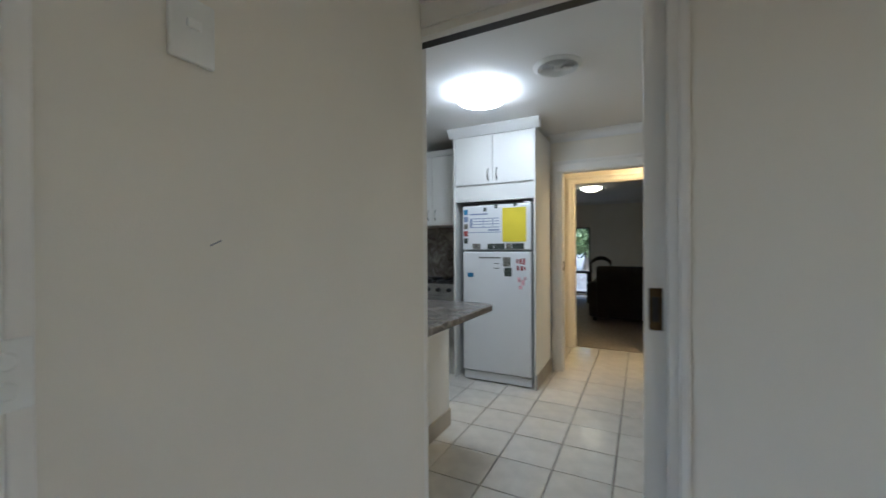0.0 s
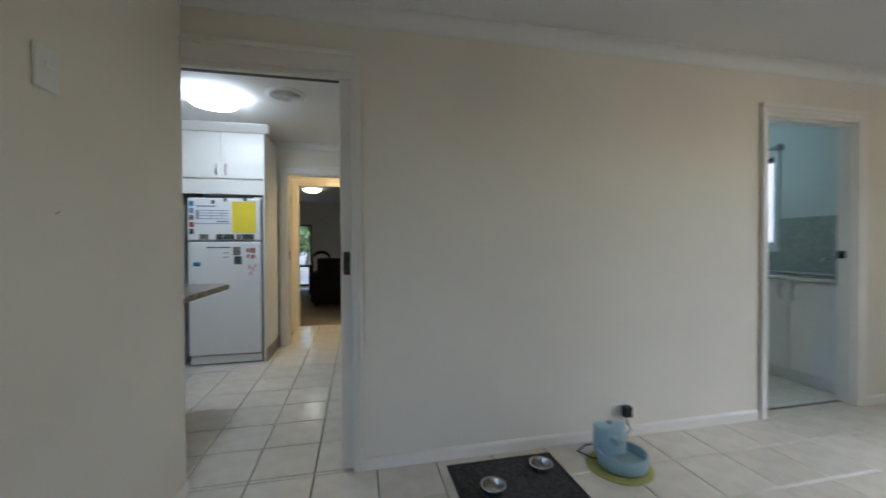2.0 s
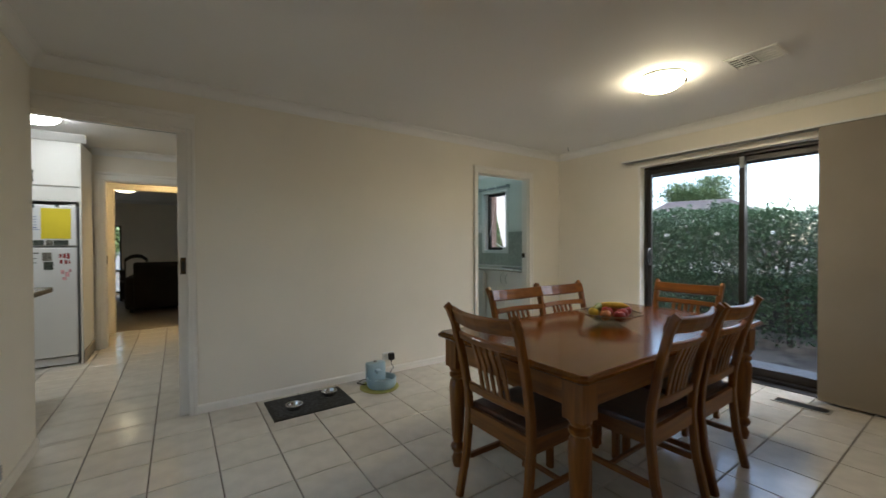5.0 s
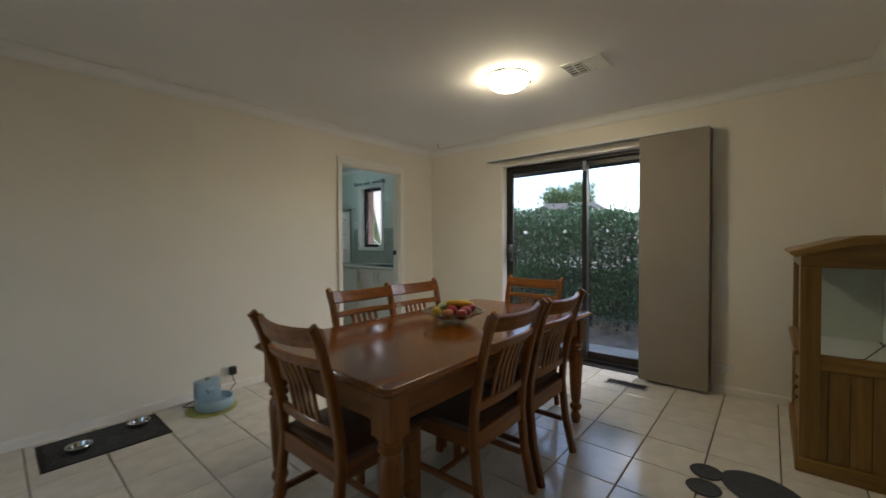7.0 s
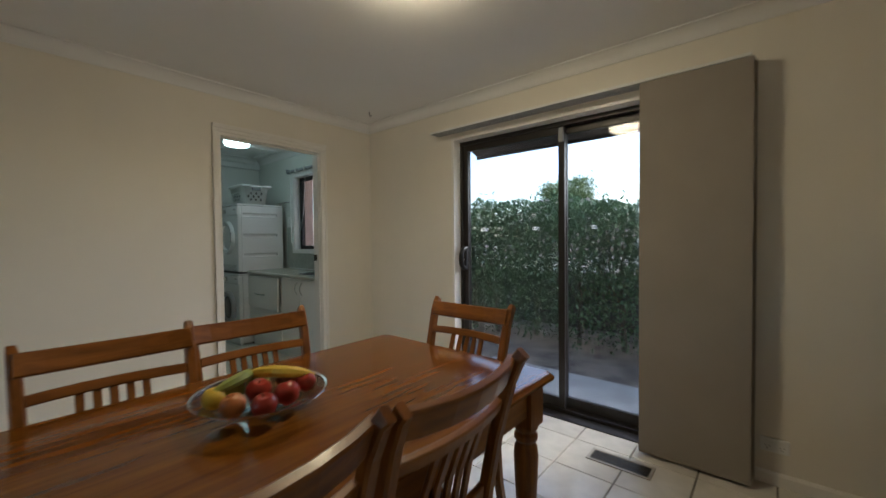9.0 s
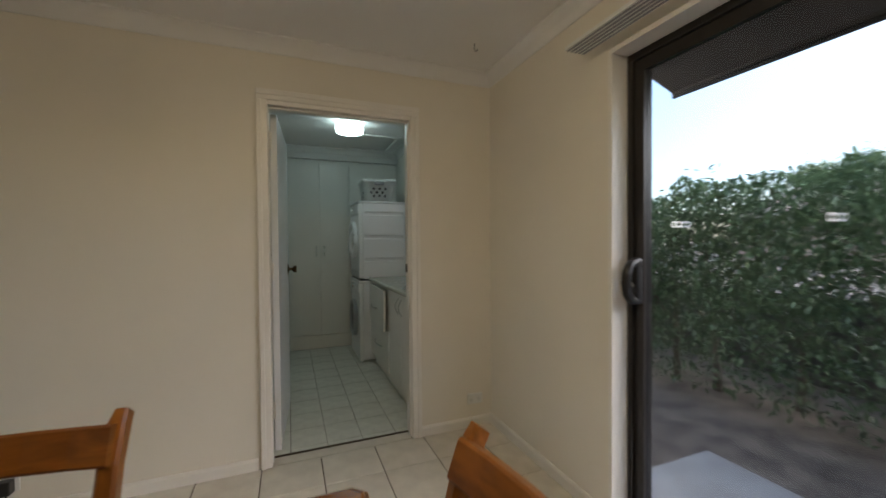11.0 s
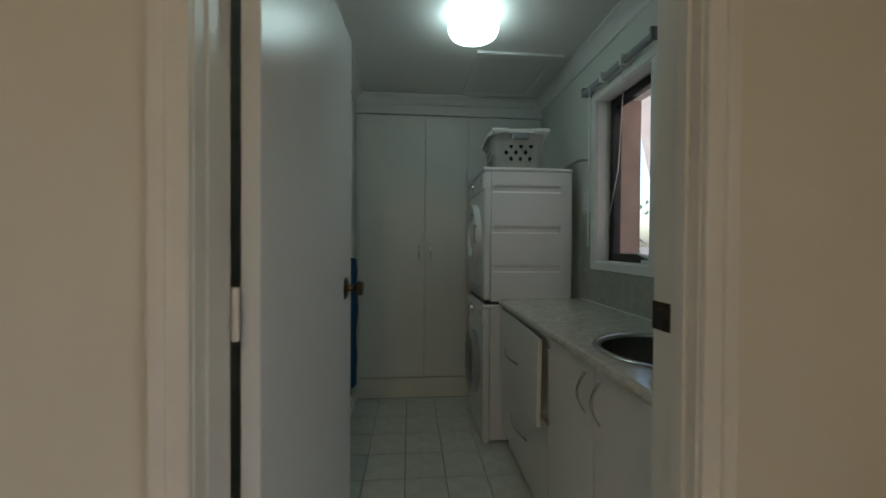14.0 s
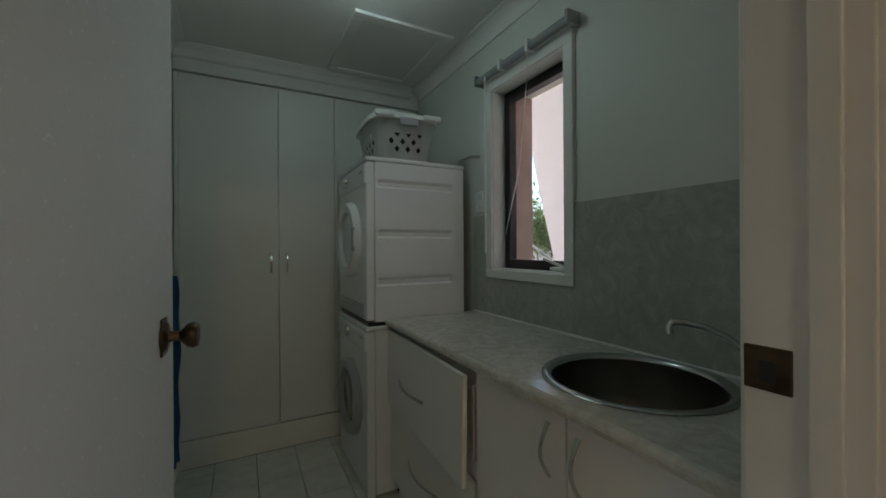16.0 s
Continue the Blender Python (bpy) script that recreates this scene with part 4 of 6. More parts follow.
# paw-shaped floor mat
GREYMAT = surface("dark_grey_rubber_mat", (0.045, 0.05, 0.055), 0.75, 0.2, 30.0, 0.3, 200)
pm = thing("paw_mat", "dark grey paw-shaped rubber pet mat on the floor", "mat", pose(2.80, -2.16, 0, 0, 0, 52))
part("pad", lathe([(0, 0.001), (0.17, 0.001), (0.175, 0.006), (0.165, 0.010), (0.15, 0.007), (0, 0.007)], 36, Matrix.Diagonal((1.05, 0.85, 1, 1))), GREYMAT, pm, "", True)
for a, r in ((-58, 0.23), (-20, 0.265), (20, 0.265), (58, 0.23)):
    part("toe", lathe([(0, 0.001), (0.072, 0.001), (0.076, 0.006), (0.07, 0.010), (0.06, 0.007), (0, 0.007)], 24, pose(-r * math.sin(radians(a)), r * math.cos(radians(a)), 0.0005)), GREYMAT, pm, "", True)


# ---- laundry ----
def bow_handle(p0, p1, out, parent):
    """Arched strip handle from p0 to p1, standing off along out."""
    a, b, o = Vector(p0), Vector(p1), Vector(out)
    pts = [a + (b - a) * s + o * (0.004 + 0.026 * math.sin(math.pi * s)) for s in [i / 10 for i in range(11)]]
    return part("handle", bar(pts, [0.014, 0.012, 0.011, 0.010, 0.010, 0.010, 0.010, 0.010, 0.011, 0.012, 0.014], 0.006, o.cross(b - a)), CHROME, parent, "satin chrome bow handle")


cu = thing("laundry_cupboard", "tall white built-in laundry cupboard, doors shut", "cupboard", pose(0, 0, 0))
CY = 3.70
part("carcass", box(2.69, EX - 0.006, CY + 0.02, 4.29, 0.0, 2.255), WHITE, cu)
part("kick", box(2.69, EX - 0.006, CY + 0.004, CY + 0.03, 0.0, 0.158, 0.002), TRIM, cu, "cream kickboard")
for i, (a, b) in enumerate(((2.713, 3.229), (3.233, 3.574), (3.578, 4.16))):
    p = part("door", box(a, b, CY, CY + 0.018, 0.168, 2.255, 0.002), WHITE, cu)
    if i < 2:
        hx = 3.187 if i == 0 else 3.279
        bow_handle((hx, CY, 1.107), (hx, CY, 1.227), (0, -1, 0), p)
part("side_filler", box(2.69, 2.711, CY - 0.002, CY + 0.018, 0.0, 2.255, 0.002), WHITE, cu)
structure("trim_bulkhead", box(2.685, EX - 0.004, CY - 0.012, 4.3, 2.262, CEIL, 0.002), CEILING, "white plaster bulkhead above the cupboards", "bulkhead")
structure("trim_bulkhead_bead", prism([(CY - 0.012, 2.33), (CY - 0.03, 2.34), (CY - 0.05, 2.37), (CY - 0.08, 2.392), (CY - 0.08, CEIL), (CY - 0.012, CEIL)], 2.686, EX - 0.08, "x"), CEILING, "white coved cornice above the laundry cupboards", "cornice")

# washer and dryer
FX, BX1, MY0, MY1 = 3.555, 4.115, 2.93, 3.52
RIB = surface("white_enamel_side", (0.80, 0.80, 0.82), 0.3, 0.02, 2.0, 0.03, 150)
DARKGLASS = surface("dark_door_glass", (0.03, 0.035, 0.04), 0.06, 0.1, 6.0, coat=0.5)


def ribbed_side(z0, z1, ribs, r0, r1):
    """Side sheet with pressed-in horizontal grooves."""
    bm = bmesh.new()
    xs = [FX + 0.055, r0 - 0.018, r0, r1, r1 + 0.018, BX1]
    zs = [z0]
    for z in ribs:
        zs += [z - 0.024, z - 0.014, z + 0.006, z + 0.022]
    zs.append(z1)
    grid = []
    for iz, z in enumerate(zs):
        row = []
        for ix, x in enumerate(xs):
            deep = (iz > 0 and iz < len(zs) - 1 and (iz - 1) % 4 in (1, 2)) and ix in (2, 3)
            row.append(bm.verts.new((x, MY0 + (0.012 if deep else 0.0), z)))
        grid.append(row)
    for i in range(len(zs) - 1):
        for j in range(len(xs) - 1):
            bm.faces.new((grid[i][j], grid[i][j + 1], grid[i + 1][j + 1], grid[i + 1][j]))
    return bm


def front_ring(parent, name, y, z, r_out, r_in, mat, depth=0.03, label=""):
    prof = [(r_in, 0), (r_out, 0), (r_out, depth * 0.5), (r_out - 0.012, depth), (r_in + 0.01, depth * 0.9), (r_in, depth * 0.3), (r_in, 0)]
    return part(name, lathe(prof, 40, pose(FX + 0.012, y, z, 0, -90, 0)), mat, parent, label, True)


def machine(name, label, z0, z1, door_z, panel_z, window):
    w = thing(name, label, name.replace("_", " "), pose(0, 0, 0))
    part("body", box(FX + 0.054, BX1, MY0 + 0.014, MY1, z0 + (0.02 if z0 < 0.1 else 0.0), z1 - 0.022, 0.006), ENAMEL, w)
    part("front_panel", box(FX + 0.01, FX + 0.053, MY0 + 0.001, MY1, z0 + 0.02, z1 - 0.024, 0.01), ENAMEL, w)
    part("control_panel", box(FX, FX + 0.05, MY0 - 0.001, MY1 + 0.001, panel_z, panel_z + 0.105, 0.012), ENAMEL, w)
    part("lid", box(FX + 0.004, BX1 + 0.005, MY0 - 0.004, MY1 + 0.004, z1 - 0.022, z1, 0.007), ENAMEL, w)
    cy = (MY0 + MY1) / 2
    front_ring(w, "door_ring", cy, door_z, 0.205, 0.14, ENAMEL if window == "none" else GREY_PLASTIC, 0.04)
    part("door_bowl", lathe([(0, 0.02), (0.10, 0.026), (0.142, 0.012), (0.142, 0)], 36, pose(FX + 0.012, cy, door_z, 0, -90, 0)), DARKGLASS if window == "dark" else ENAMEL, w, "", True)
    part("door_grip", box(FX - 0.036, FX - 0.012, MY0 + 0.105, MY0 + 0.125, door_z - 0.06, door_z + 0.06, 0.006), GREY_PLASTIC, w)
    part("dial", lathe([(0, 0), (0.03, 0), (0.028, 0.018), (0, 0.02)], 24, pose(FX, cy + 0.05, panel_z + 0.055, 0, -90, 0)), CHROME, w, "", True)
    part("badge", box(FX - 0.002, FX + 0.002, MY0 + 0.04, MY0 + 0.1, panel_z + 0.06, panel_z + 0.075, 0.001), GREY_PLASTIC, w)
    return w


wa = machine("washing_machine", "white front-loading washing machine on the tiled floor", 0.0, 0.865, 0.44, 0.735, "dark")
part("side_panel", box(FX + 0.055, BX1, MY0 + 0.001, MY0 + 0.0135, 0.03, 0.842, 0.002), RIB, wa)
part("kick_plate", box(FX + 0.02, FX + 0.05, MY0 + 0.01, MY1 - 0.01, 0.004, 0.09, 0.004), ENAMEL, wa)
dr = machine("tumble_dryer", "white tumble dryer stacked on the washing machine", 0.872, 1.705, 1.30, 1.565, "none")
part("side_panel", ribbed_side(0.885, 1.681, (1.085, 1.325, 1.575), 3.63, 4.03), RIB, dr, "pressed ribbed side sheet")
for i in range(5):
    part("air_slot", box(FX + 0.006, FX + 0.012, MY0 + 0.06, MY1 - 0.06, 0.905 + 0.014 * i, 0.911 + 0.014 * i), GREY_PLASTIC, dr)
part("stacking_strip", box(FX + 0.02, BX1 - 0.01, MY0 + 0.01, MY1 - 0.01, 0.865, 0.885), BLACK_PLASTIC, wa)

# washing basket
bk = thing("laundry_basket", "white plastic laundry basket on the dryer", "laundry basket", pose(3.80, 3.16, 1.706, 0, 0, -4))


def basket_wall():
    """Tapered oval tub with rows of diamond holes through its side."""
    bm = bmesh.new()
    n, levels, hgt = 46, 7, 0.225

    def outline(a):
        c, sn = math.cos(a), math.sin(a)
        return 0.178 * math.copysign(abs(c) ** 0.45, c), 0.245 * math.copysign(abs(sn) ** 0.45, sn)
    fine = [outline(2 * math.pi * (k + 0.5) / 4000 - math.pi / 2) for k in range(4001)]
    run = [0.0]
    for p, q in zip(fine, fine[1:]):
        run.append(run[-1] + math.hypot(q[0] - p[0], q[1] - p[1]))
    line = [(float(np.interp(run[-1] * (i - 0.5) / n % run[-1], run, [p[0] for p in fine])), float(np.interp(run[-1] * (i - 0.5) / n % run[-1], run, [p[1] for p in fine]))) for i in range(n)]
    rows = []
    for j in range(levels):
        z, sc = hgt * j / (levels - 1), 0.84 + 0.16 * j / (levels - 1)
        rows.append([bm.verts.new((x * sc, y * sc, z)) for x, y in line])
    for j in range(levels - 1):
        for i in range(n):
            A, B, C, D = rows[j][i], rows[j][(i + 1) % n], rows[j + 1][(i + 1) % n], rows[j + 1][i]
            mid = (A.co + B.co + C.co + D.co) / 4
            if 1 <= j <= 3 and (i + j) % 2 == 1 and (abs(mid.x) < 0.088 or abs(mid.y) < 0.16):
                s_, e_, n_, w_ = [bm.verts.new(mid + ((p.co + q.co) / 2 - mid) * 0.92) for p, q in ((A, B), (B, C), (C, D), (D, A))]
                for f in ((A, B, s_), (B, e_, s_), (B, C, e_), (C, n_, e_), (C, D, n_), (D, w_, n_), (D, A, w_), (A, s_, w_)):
                    bm.faces.new(f)
            else:
                bm.faces.new((A, B, C, D))
    bm.faces.new(rows[0][::-1])
    bmesh.ops.solidify(bm, geom=bm.faces[:], thickness=0.0035)
    return bm


part("tub", basket_wall(), PLASTIC, bk, "white tub with diamond cut-outs")
rimb = bmesh.new()
rp = []
for i in range(49):
    a = 2 * math.pi * i / 48
    c, sn = math.cos(a), math.sin(a)
    rp.append((0.186 * math.copysign(abs(c) ** 0.45, c), 0.254 * math.copysign(abs(sn) ** 0.45, sn), 0.214))
part("rim", bar(rp, 0.026, 0.014, (0, 0, 1)), PLASTIC, bk, "thick rolled rim")
part("grip", box(-0.05, 0.05, -0.268, -0.243, 0.165, 0.208, 0.008), GREY_PLASTIC, bk, "grey soft grip")
part("grip", box(-0.05, 0.05, 0.243, 0.268, 0.165, 0.208, 0.008), GREY_PLASTIC, bk, "grey soft grip")
for sx in (-1, 1):
    part("rim_lug", box(sx * 0.125 - 0.05, sx * 0.125 + 0.05, -0.272, -0.235, 0.204, 0.232, 0.010), PLASTIC, bk)

# added dark block, standing in for the shade seen through the basket's holes
cl = thing("dark_laundry", "dark block added inside the laundry basket to darken its holes", "clothes", pose(3.80, 3.16, 1.712, 0, 0, -4))
part("filler_block", prism([(-0.13, -0.19), (0.13, -0.19), (0.135, 0.19), (-0.135, 0.19)], 0.0, 0.15, "z", 0.03), RUBBER, cl, "", True)

# bench with inset tub
BF, BB, BY0, BY1, BT = 3.655, EX - 0.006, NY + 0.116, 2.925, 0.90
SCX, SCY, SR = 3.945, 1.765, 0.214


def bench_top():
    """Slab with a round hole and a rolled front edge."""
    bm = bmesh.new()
    hole, edge = [], []
    corners = [math.atan2(dy, dx) % (2 * math.pi) for dx in (BB - SCX, BF + 0.016 - SCX) for dy in (-0.34, 0.34)]
    angles = sorted([2 * math.pi * i / 48 for i in range(48)] + corners)
    n = len(angles)
    for a in angles:
        c, s = math.cos(a), math.sin(a)
        hole.append((SCX + SR * c, SCY + SR * s))
        k = min(((BB - SCX) / c if c > 0 else (BF + 0.016 - SCX) / c) if abs(c) > 1e-6 else 9, (0.34 / abs(s)) if abs(s) > 1e-6 else 9)
        edge.append((SCX + k * c, SCY + k * s))
    ht = [bm.verts.new((x, y, BT)) for x, y in hole]
    hb = [bm.verts.new((x, y, BT - 0.034)) for x, y in hole]
    et = [bm.verts.new((x, y, BT)) for x, y in edge]
    for i in range(n):
        j = (i + 1) % n
        bm.faces.new((ht[i], ht[j], et[j], et[i]))
        bm.faces.new((ht[i], hb[i], hb[j], ht[j]))
    for ya, yb in ((BY0, SCY - 0.34), (SCY + 0.34, BY1)):
        bm.faces.new([bm.verts.new(p) for p in ((BF + 0.016, ya, BT), (BB, ya, BT), (BB, yb, BT), (BF + 0.016, yb, BT))])
    prof = [(BF + 0.016, BT), (BF + 0.006, BT - 0.003), (BF + 0.001, BT - 0.010), (BF, BT - 0.018), (BF + 0.003, BT - 0.030), (BF + 0.012, BT - 0.034), (BF + 0.06, BT - 0.034)]
    a = [bm.verts.new((x, BY0, z)) for x, z in prof]
    b = [bm.verts.new((x, BY1, z)) for x, z in prof]
    for i in range(len(prof) - 1):
        bm.faces.new((a[i], b[i], b[i + 1], a[i + 1]))
    bm.faces.new([bm.verts.new(p) for p in ((BF + 0.016, BY1, BT), (BB, BY1, BT), (BB, BY1, BT - 0.034), (BF + 0.016, BY1, BT - 0.034))])
    bmesh.ops.recalc_face_normals(bm, faces=bm.faces)
    return bm


# steel with the basin's dark reflections put into its colour
DARK_REFLECTION_STEEL = surface("dark_reflection_steel", (0.24, 0.225, 0.20), 0.3, 0.1, 12.0, 0.06, 240, metal=1.0)
wt = thing("laundry_worktop", "cream mottled laminate worktop with rolled edge", "worktop", pose(0, 0, 0))
part("slab", bench_top(), BENCH, wt)
part("wall_seal", box(BB - 0.014, BB - 0.006, BY0 + 0.002, BY1 - 0.002, BT, BT + 0.008, 0.002), PLASTIC, wt, "pale sealant bead along the wall")
sk = thing("laundry_sink", "round stainless steel tub set in the worktop", "sink", pose(SCX, SCY, BT))
part("rim", lathe([(0.206, -0.006), (0.232, 0.0008), (0.236, 0.003), (0.232, 0.006), (0.216, 0.006), (0.208, 0.0), (0.206, -0.006)], 56), STEEL, sk, "polished steel rim", True)
part("basin", lathe([(0.2085, 0.0), (0.207, -0.02), (0.198, -0.13), (0.170, -0.175), (0.12, -0.19), (0.03, -0.195), (0, -0.196)], 56), DARK_REFLECTION_STEEL, sk, "", True)
part("drain", lathe([(0, -0.193), (0.035, -0.192), (0.038, -0.189), (0.034, -0.188), (0, -0.190)], 24), CHROME, sk, "", True)
tp = thing("tap", "chrome swan-neck laundry tap over the sink", "tap", pose(4.13, 1.572, BT))
part("body", lathe([(0, 0), (0.026, 0), (0.026, 0.006), (0.016, 0.012), (0.015, 0.06), (0, 0.062)], 20), CHROME, tp, "", True)
part("spout", tube([(0, 0, 0.05), (-0.005, 0.012, 0.085), (-0.025, 0.045, 0.118), (-0.055, 0.085, 0.142), (-0.085, 0.12, 0.152), (-0.10, 0.14, 0.150), (-0.104, 0.146, 0.138), (-0.104, 0.146, 0.118)], [0.011, 0.0105, 0.010, 0.009, 0.009, 0.009, 0.010, 0.011], 14), CHROME, tp, "", True)
part("lever", bar([(0, 0, 0.06), (0.0, -0.03, 0.075), (0.0, -0.07, 0.085)], 0.014, 0.008, (1, 0, 0)), CHROME, tp)

un = thing("drawer_unit", "white laundry drawer unit with the top drawer ajar", "drawers", pose(0, 0, 0))
part("carcass", box(BF + 0.045, BB, 2.135, BY1 - 0.004, 0.10, BT - 0.036), WHITE, un)
df = part("drawer", box(0, 0.017, -0.79, 0.0, -0.355, 0.0, 0.002, pose(BF + 0.016, 2.925, 0.846, 0, 0, 0) @ pose(0, 0, 0, 0, 1.0, -2.4)), WHITE, un, "white drawer front standing slightly open")
bow_handle((BF + 0.008, 2.745, 0.645), (BF - 0.004, 2.46, 0.645), (-1, 0, 0), df)
part("drawer_box", box(BF + 0.03, BF + 0.3, 2.15, 2.16, 0.56, 0.80), TRIM, df, "raw cream drawer side")
df = part("drawer", box(BF + 0.024, BF + 0.041, 2.14, 2.918, 0.115, 0.488, 0.002), WHITE, un)
bow_handle((BF + 0.024, 2.68, 0.30), (BF + 0.024, 2.40, 0.30), (-1, 0, 0), df)
un = thing("sink_cabinet", "white laundry cabinet under the sink", "cabinet", pose(0, 0, 0))
part("carcass", box(BF + 0.045, BF + 0.06, BY0, 2.128, 0.10, BT - 0.036), WHITE, un)
part("side", box(BF + 0.06, BB, 2.115, 2.13, 0.10, BT - 0.036), WHITE, un)
for a, b, hy in ((1.744, 2.122, 1.795), (BY0 + 0.004, 1.738, 1.70)):
    dd = part("door", box(BF + 0.024, BF + 0.041, a, b, 0.115, BT - 0.04, 0.002), WHITE, un)
    bow_handle((BF + 0.024, hy, 0.70), (BF + 0.024, hy, 0.83), (-1, 0, 0), dd)
structure("trim_kick_laundry", box(BF + 0.07, BF + 0.09, BY0, BY1, 0, 0.10), WHITE, "white recessed kickboard under the bench", "kickboard")

# splashback, window, blind
structure("trim_splashback", wall_with_openings("x", EX - 0.012, EX - 0.004, BY0, BY1, BT + 0.001, 1.425, [(2.185, 2.79, 1.095, 1.425)]), SPLASH, "grey-green mottled laminate splashback", "splashback")
wi = thing("window_1", "dark aluminium laundry window in a white timber surround", "window", kind="structure")
for a in ((2.185, 2.235, 1.14, 2.06), (2.74, 2.79, 1.14, 2.06), (2.185, 2.79, 1.095, 1.14), (2.185, 2.79, 2.06, 2.11)):
    part("surround", box(EX - 0.022, EX - 0.003, *a, 0.004), PLASTIC, wi, "white painted window surround")
for a in ((2.225, 2.24, 1.14, 2.06), (2.735, 2.75, 1.14, 2.06), (2.24, 2.735, 1.125, 1.145), (2.24, 2.735, 2.055, 2.07)):
    part("reveal", box(EX - 0.01, EX + 0.064, *a, 0.002), PLASTIC, wi)
for a in ((2.24, 2.275, 1.145, 2.055), (2.695, 2.735, 1.145, 2.055), (2.275, 2.695, 1.145, 1.19), (2.275, 2.695, 2.01, 2.055)):
    part("window_frame", box(EX + 0.065, EX + 0.11, *a, 0.003), ALU, wi)
g = part("pane", box(EX + 0.085, EX + 0.089, 2.275, 2.695, 1.19, 2.01), GLASS, wi)
g.visible_shadow = False
wd = part("winder", box(EX + 0.02, EX + 0.07, 2.275, 2.36, 1.148, 1.165, 0.004), PLASTIC, wi, "white window winder")
part("winder_handle", bar([(EX + 0.04, 2.30, 1.168), (EX + 0.025, 2.35, 1.185), (EX + 0.015, 2.39, 1.20)], 0.012, 0.009, (0, 0, 1)), PLASTIC, wd)
rb = thing("blind_rail", "grey rolled-up cord blind above the laundry window", "blind", pose(EX - 0.05, 0, 2.125))
part("roll", tube([(0, 2.17, 0), (0, 2.81, 0)], 0.018, 14), GREY_PLASTIC, rb, "", True)
for y in (2.165, 2.40, 2.60, 2.81):
    part("bracket", box(-0.024, 0.048, y - 0.008, y + 0.008, -0.024, 0.03, 0.004), PLASTIC if y in (2.40, 2.60) else GREY_PLASTIC, rb)
part("cord", tube([(-0.02, 2.72, -0.01), (-0.018, 2.722, -0.5), (-0.018, 2.724, -0.9)], 0.004, 6), PLASTIC, rb, "white pull rod")
part("cord", tube([(-0.02, 2.40, -0.01), (0.02, 2.44, -0.10), (0.06, 2.55, -0.5), (0.05, 2.66, -0.85)], 0.0025, 6), PLASTIC, rb)
power_point("power_point", pose(EX - 0.004, 2.87, 1.50, 0, 0, 90) @ Matrix.Rotation(radians(90), 4, 'Y'))
ra = thing("wall_rail", "small chrome tap bracket on the laundry wall", "bracket", pose(EX - 0.004, 3.0, 1.74))
part("bar", tube([(0, 0.1, 0), (-0.05, 0.1, 0), (-0.055, 0.05, 0), (-0.055, -0.12, 0.005), (0, -0.13, 0.01)], 0.009, 8), CHROME, ra, "", True)
part("hose", tube([(-0.05, 0.0, 0), (-0.05, 0.01, -0.2), (-0.03, 0.02, -0.7)], 0.011, 8), GREY_PLASTIC, ra, "", True)

# laundry ceiling
ll = thing("laundry_light", "drum ceiling light with cool white glass, lit", "ceiling light", pose(3.43, 2.56, CEIL))
part("collar", lathe([(0, 0), (0.10, 0), (0.10, -0.022), (0, -0.022)], 32), PLASTIC, ll, "", True)
part("glass_drum", lathe([(0.098, -0.022), (0.125, -0.027), (0.128, -0.04), (0.128, -0.085), (0.118, -0.105), (0.09, -0.112), (0, -0.113)], 36), glowing("cool_lit_glass", (0.72, 1.0, 0.97), LAUNDRY_GLOW), ll, "glowing white glass drum", True)
ha = thing("ceiling_hatch", "white framed manhole cover in the laundry ceiling", "hatch", pose(3.78, 3.25, CEIL))
for a in ((-0.27, 0.27, -0.34, -0.285), (-0.27, 0.27, 0.285, 0.34), (-0.27, -0.215, -0.285, 0.285), (0.215, 0.27, -0.285, 0.285)):
    part("frame", box(*a, -0.018, -0.0005, 0.004), CEILING, ha)
part("cover", box(-0.215, 0.215, -0.285, 0.285, -0.006, -0.0005), CEILING, ha)

tw = thing("towel", "blue bath towel hanging against the laundry wall", "towel", pose(2.69, 2.98, 0, 0, 0, 0))
tb = bmesh.new()
grid = []
for j in range(22):
    z = 1.14 - 0.80 * j / 21
    grid.append([tb.verts.new((0.07 + 0.022 * math.sin(i * 1.5 + j * 0.12) + 0.004 * math.sin(j * 0.9), -0.15 + 0.30 * i / 13, z - 0.01 * math.sin(i * 0.7))) for i in range(14)])
for j in range(21):
    for i in range(13):
        tb.faces.new((grid[j][i], grid[j][i + 1], grid[j + 1][i + 1], grid[j + 1][i]))
bmesh.ops.solidify(tb, geom=tb.faces[:], thickness=0.006)
part("cloth", tb, TOWEL, tw, "", True)
part("peg", tube([(0, 0, 1.15), (0.03, 0, 1.15), (0.06, 0, 1.16)], 0.007, 8), CHROME, tw, "", True)


# ---- kitchen ----
FRY = 3.38
fg = thing("fridge", "white top-freezer fridge in a cupboard alcove", "fridge", pose(0, 0, 0))
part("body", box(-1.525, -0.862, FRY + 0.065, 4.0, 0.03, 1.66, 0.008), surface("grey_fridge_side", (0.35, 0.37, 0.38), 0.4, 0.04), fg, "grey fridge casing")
part("freezer_door", box(-1.525, -0.862, FRY, FRY + 0.06, 1.238, 1.66, 0.014), ENAMEL, fg)
part("fridge_door", box(-1.525, -0.862, FRY, FRY + 0.06, 0.10, 1.225, 0.014), ENAMEL, fg)
part("kick_grille", box(-1.52, -0.867, FRY + 0.02, FRY + 0.06, 0.012, 0.09, 0.006), ENAMEL, fg)
part("hinge_cover", box(-0.93, -0.87, FRY + 0.01, FRY + 0.07, 1.66, 1.675, 0.004), PLASTIC, fg)
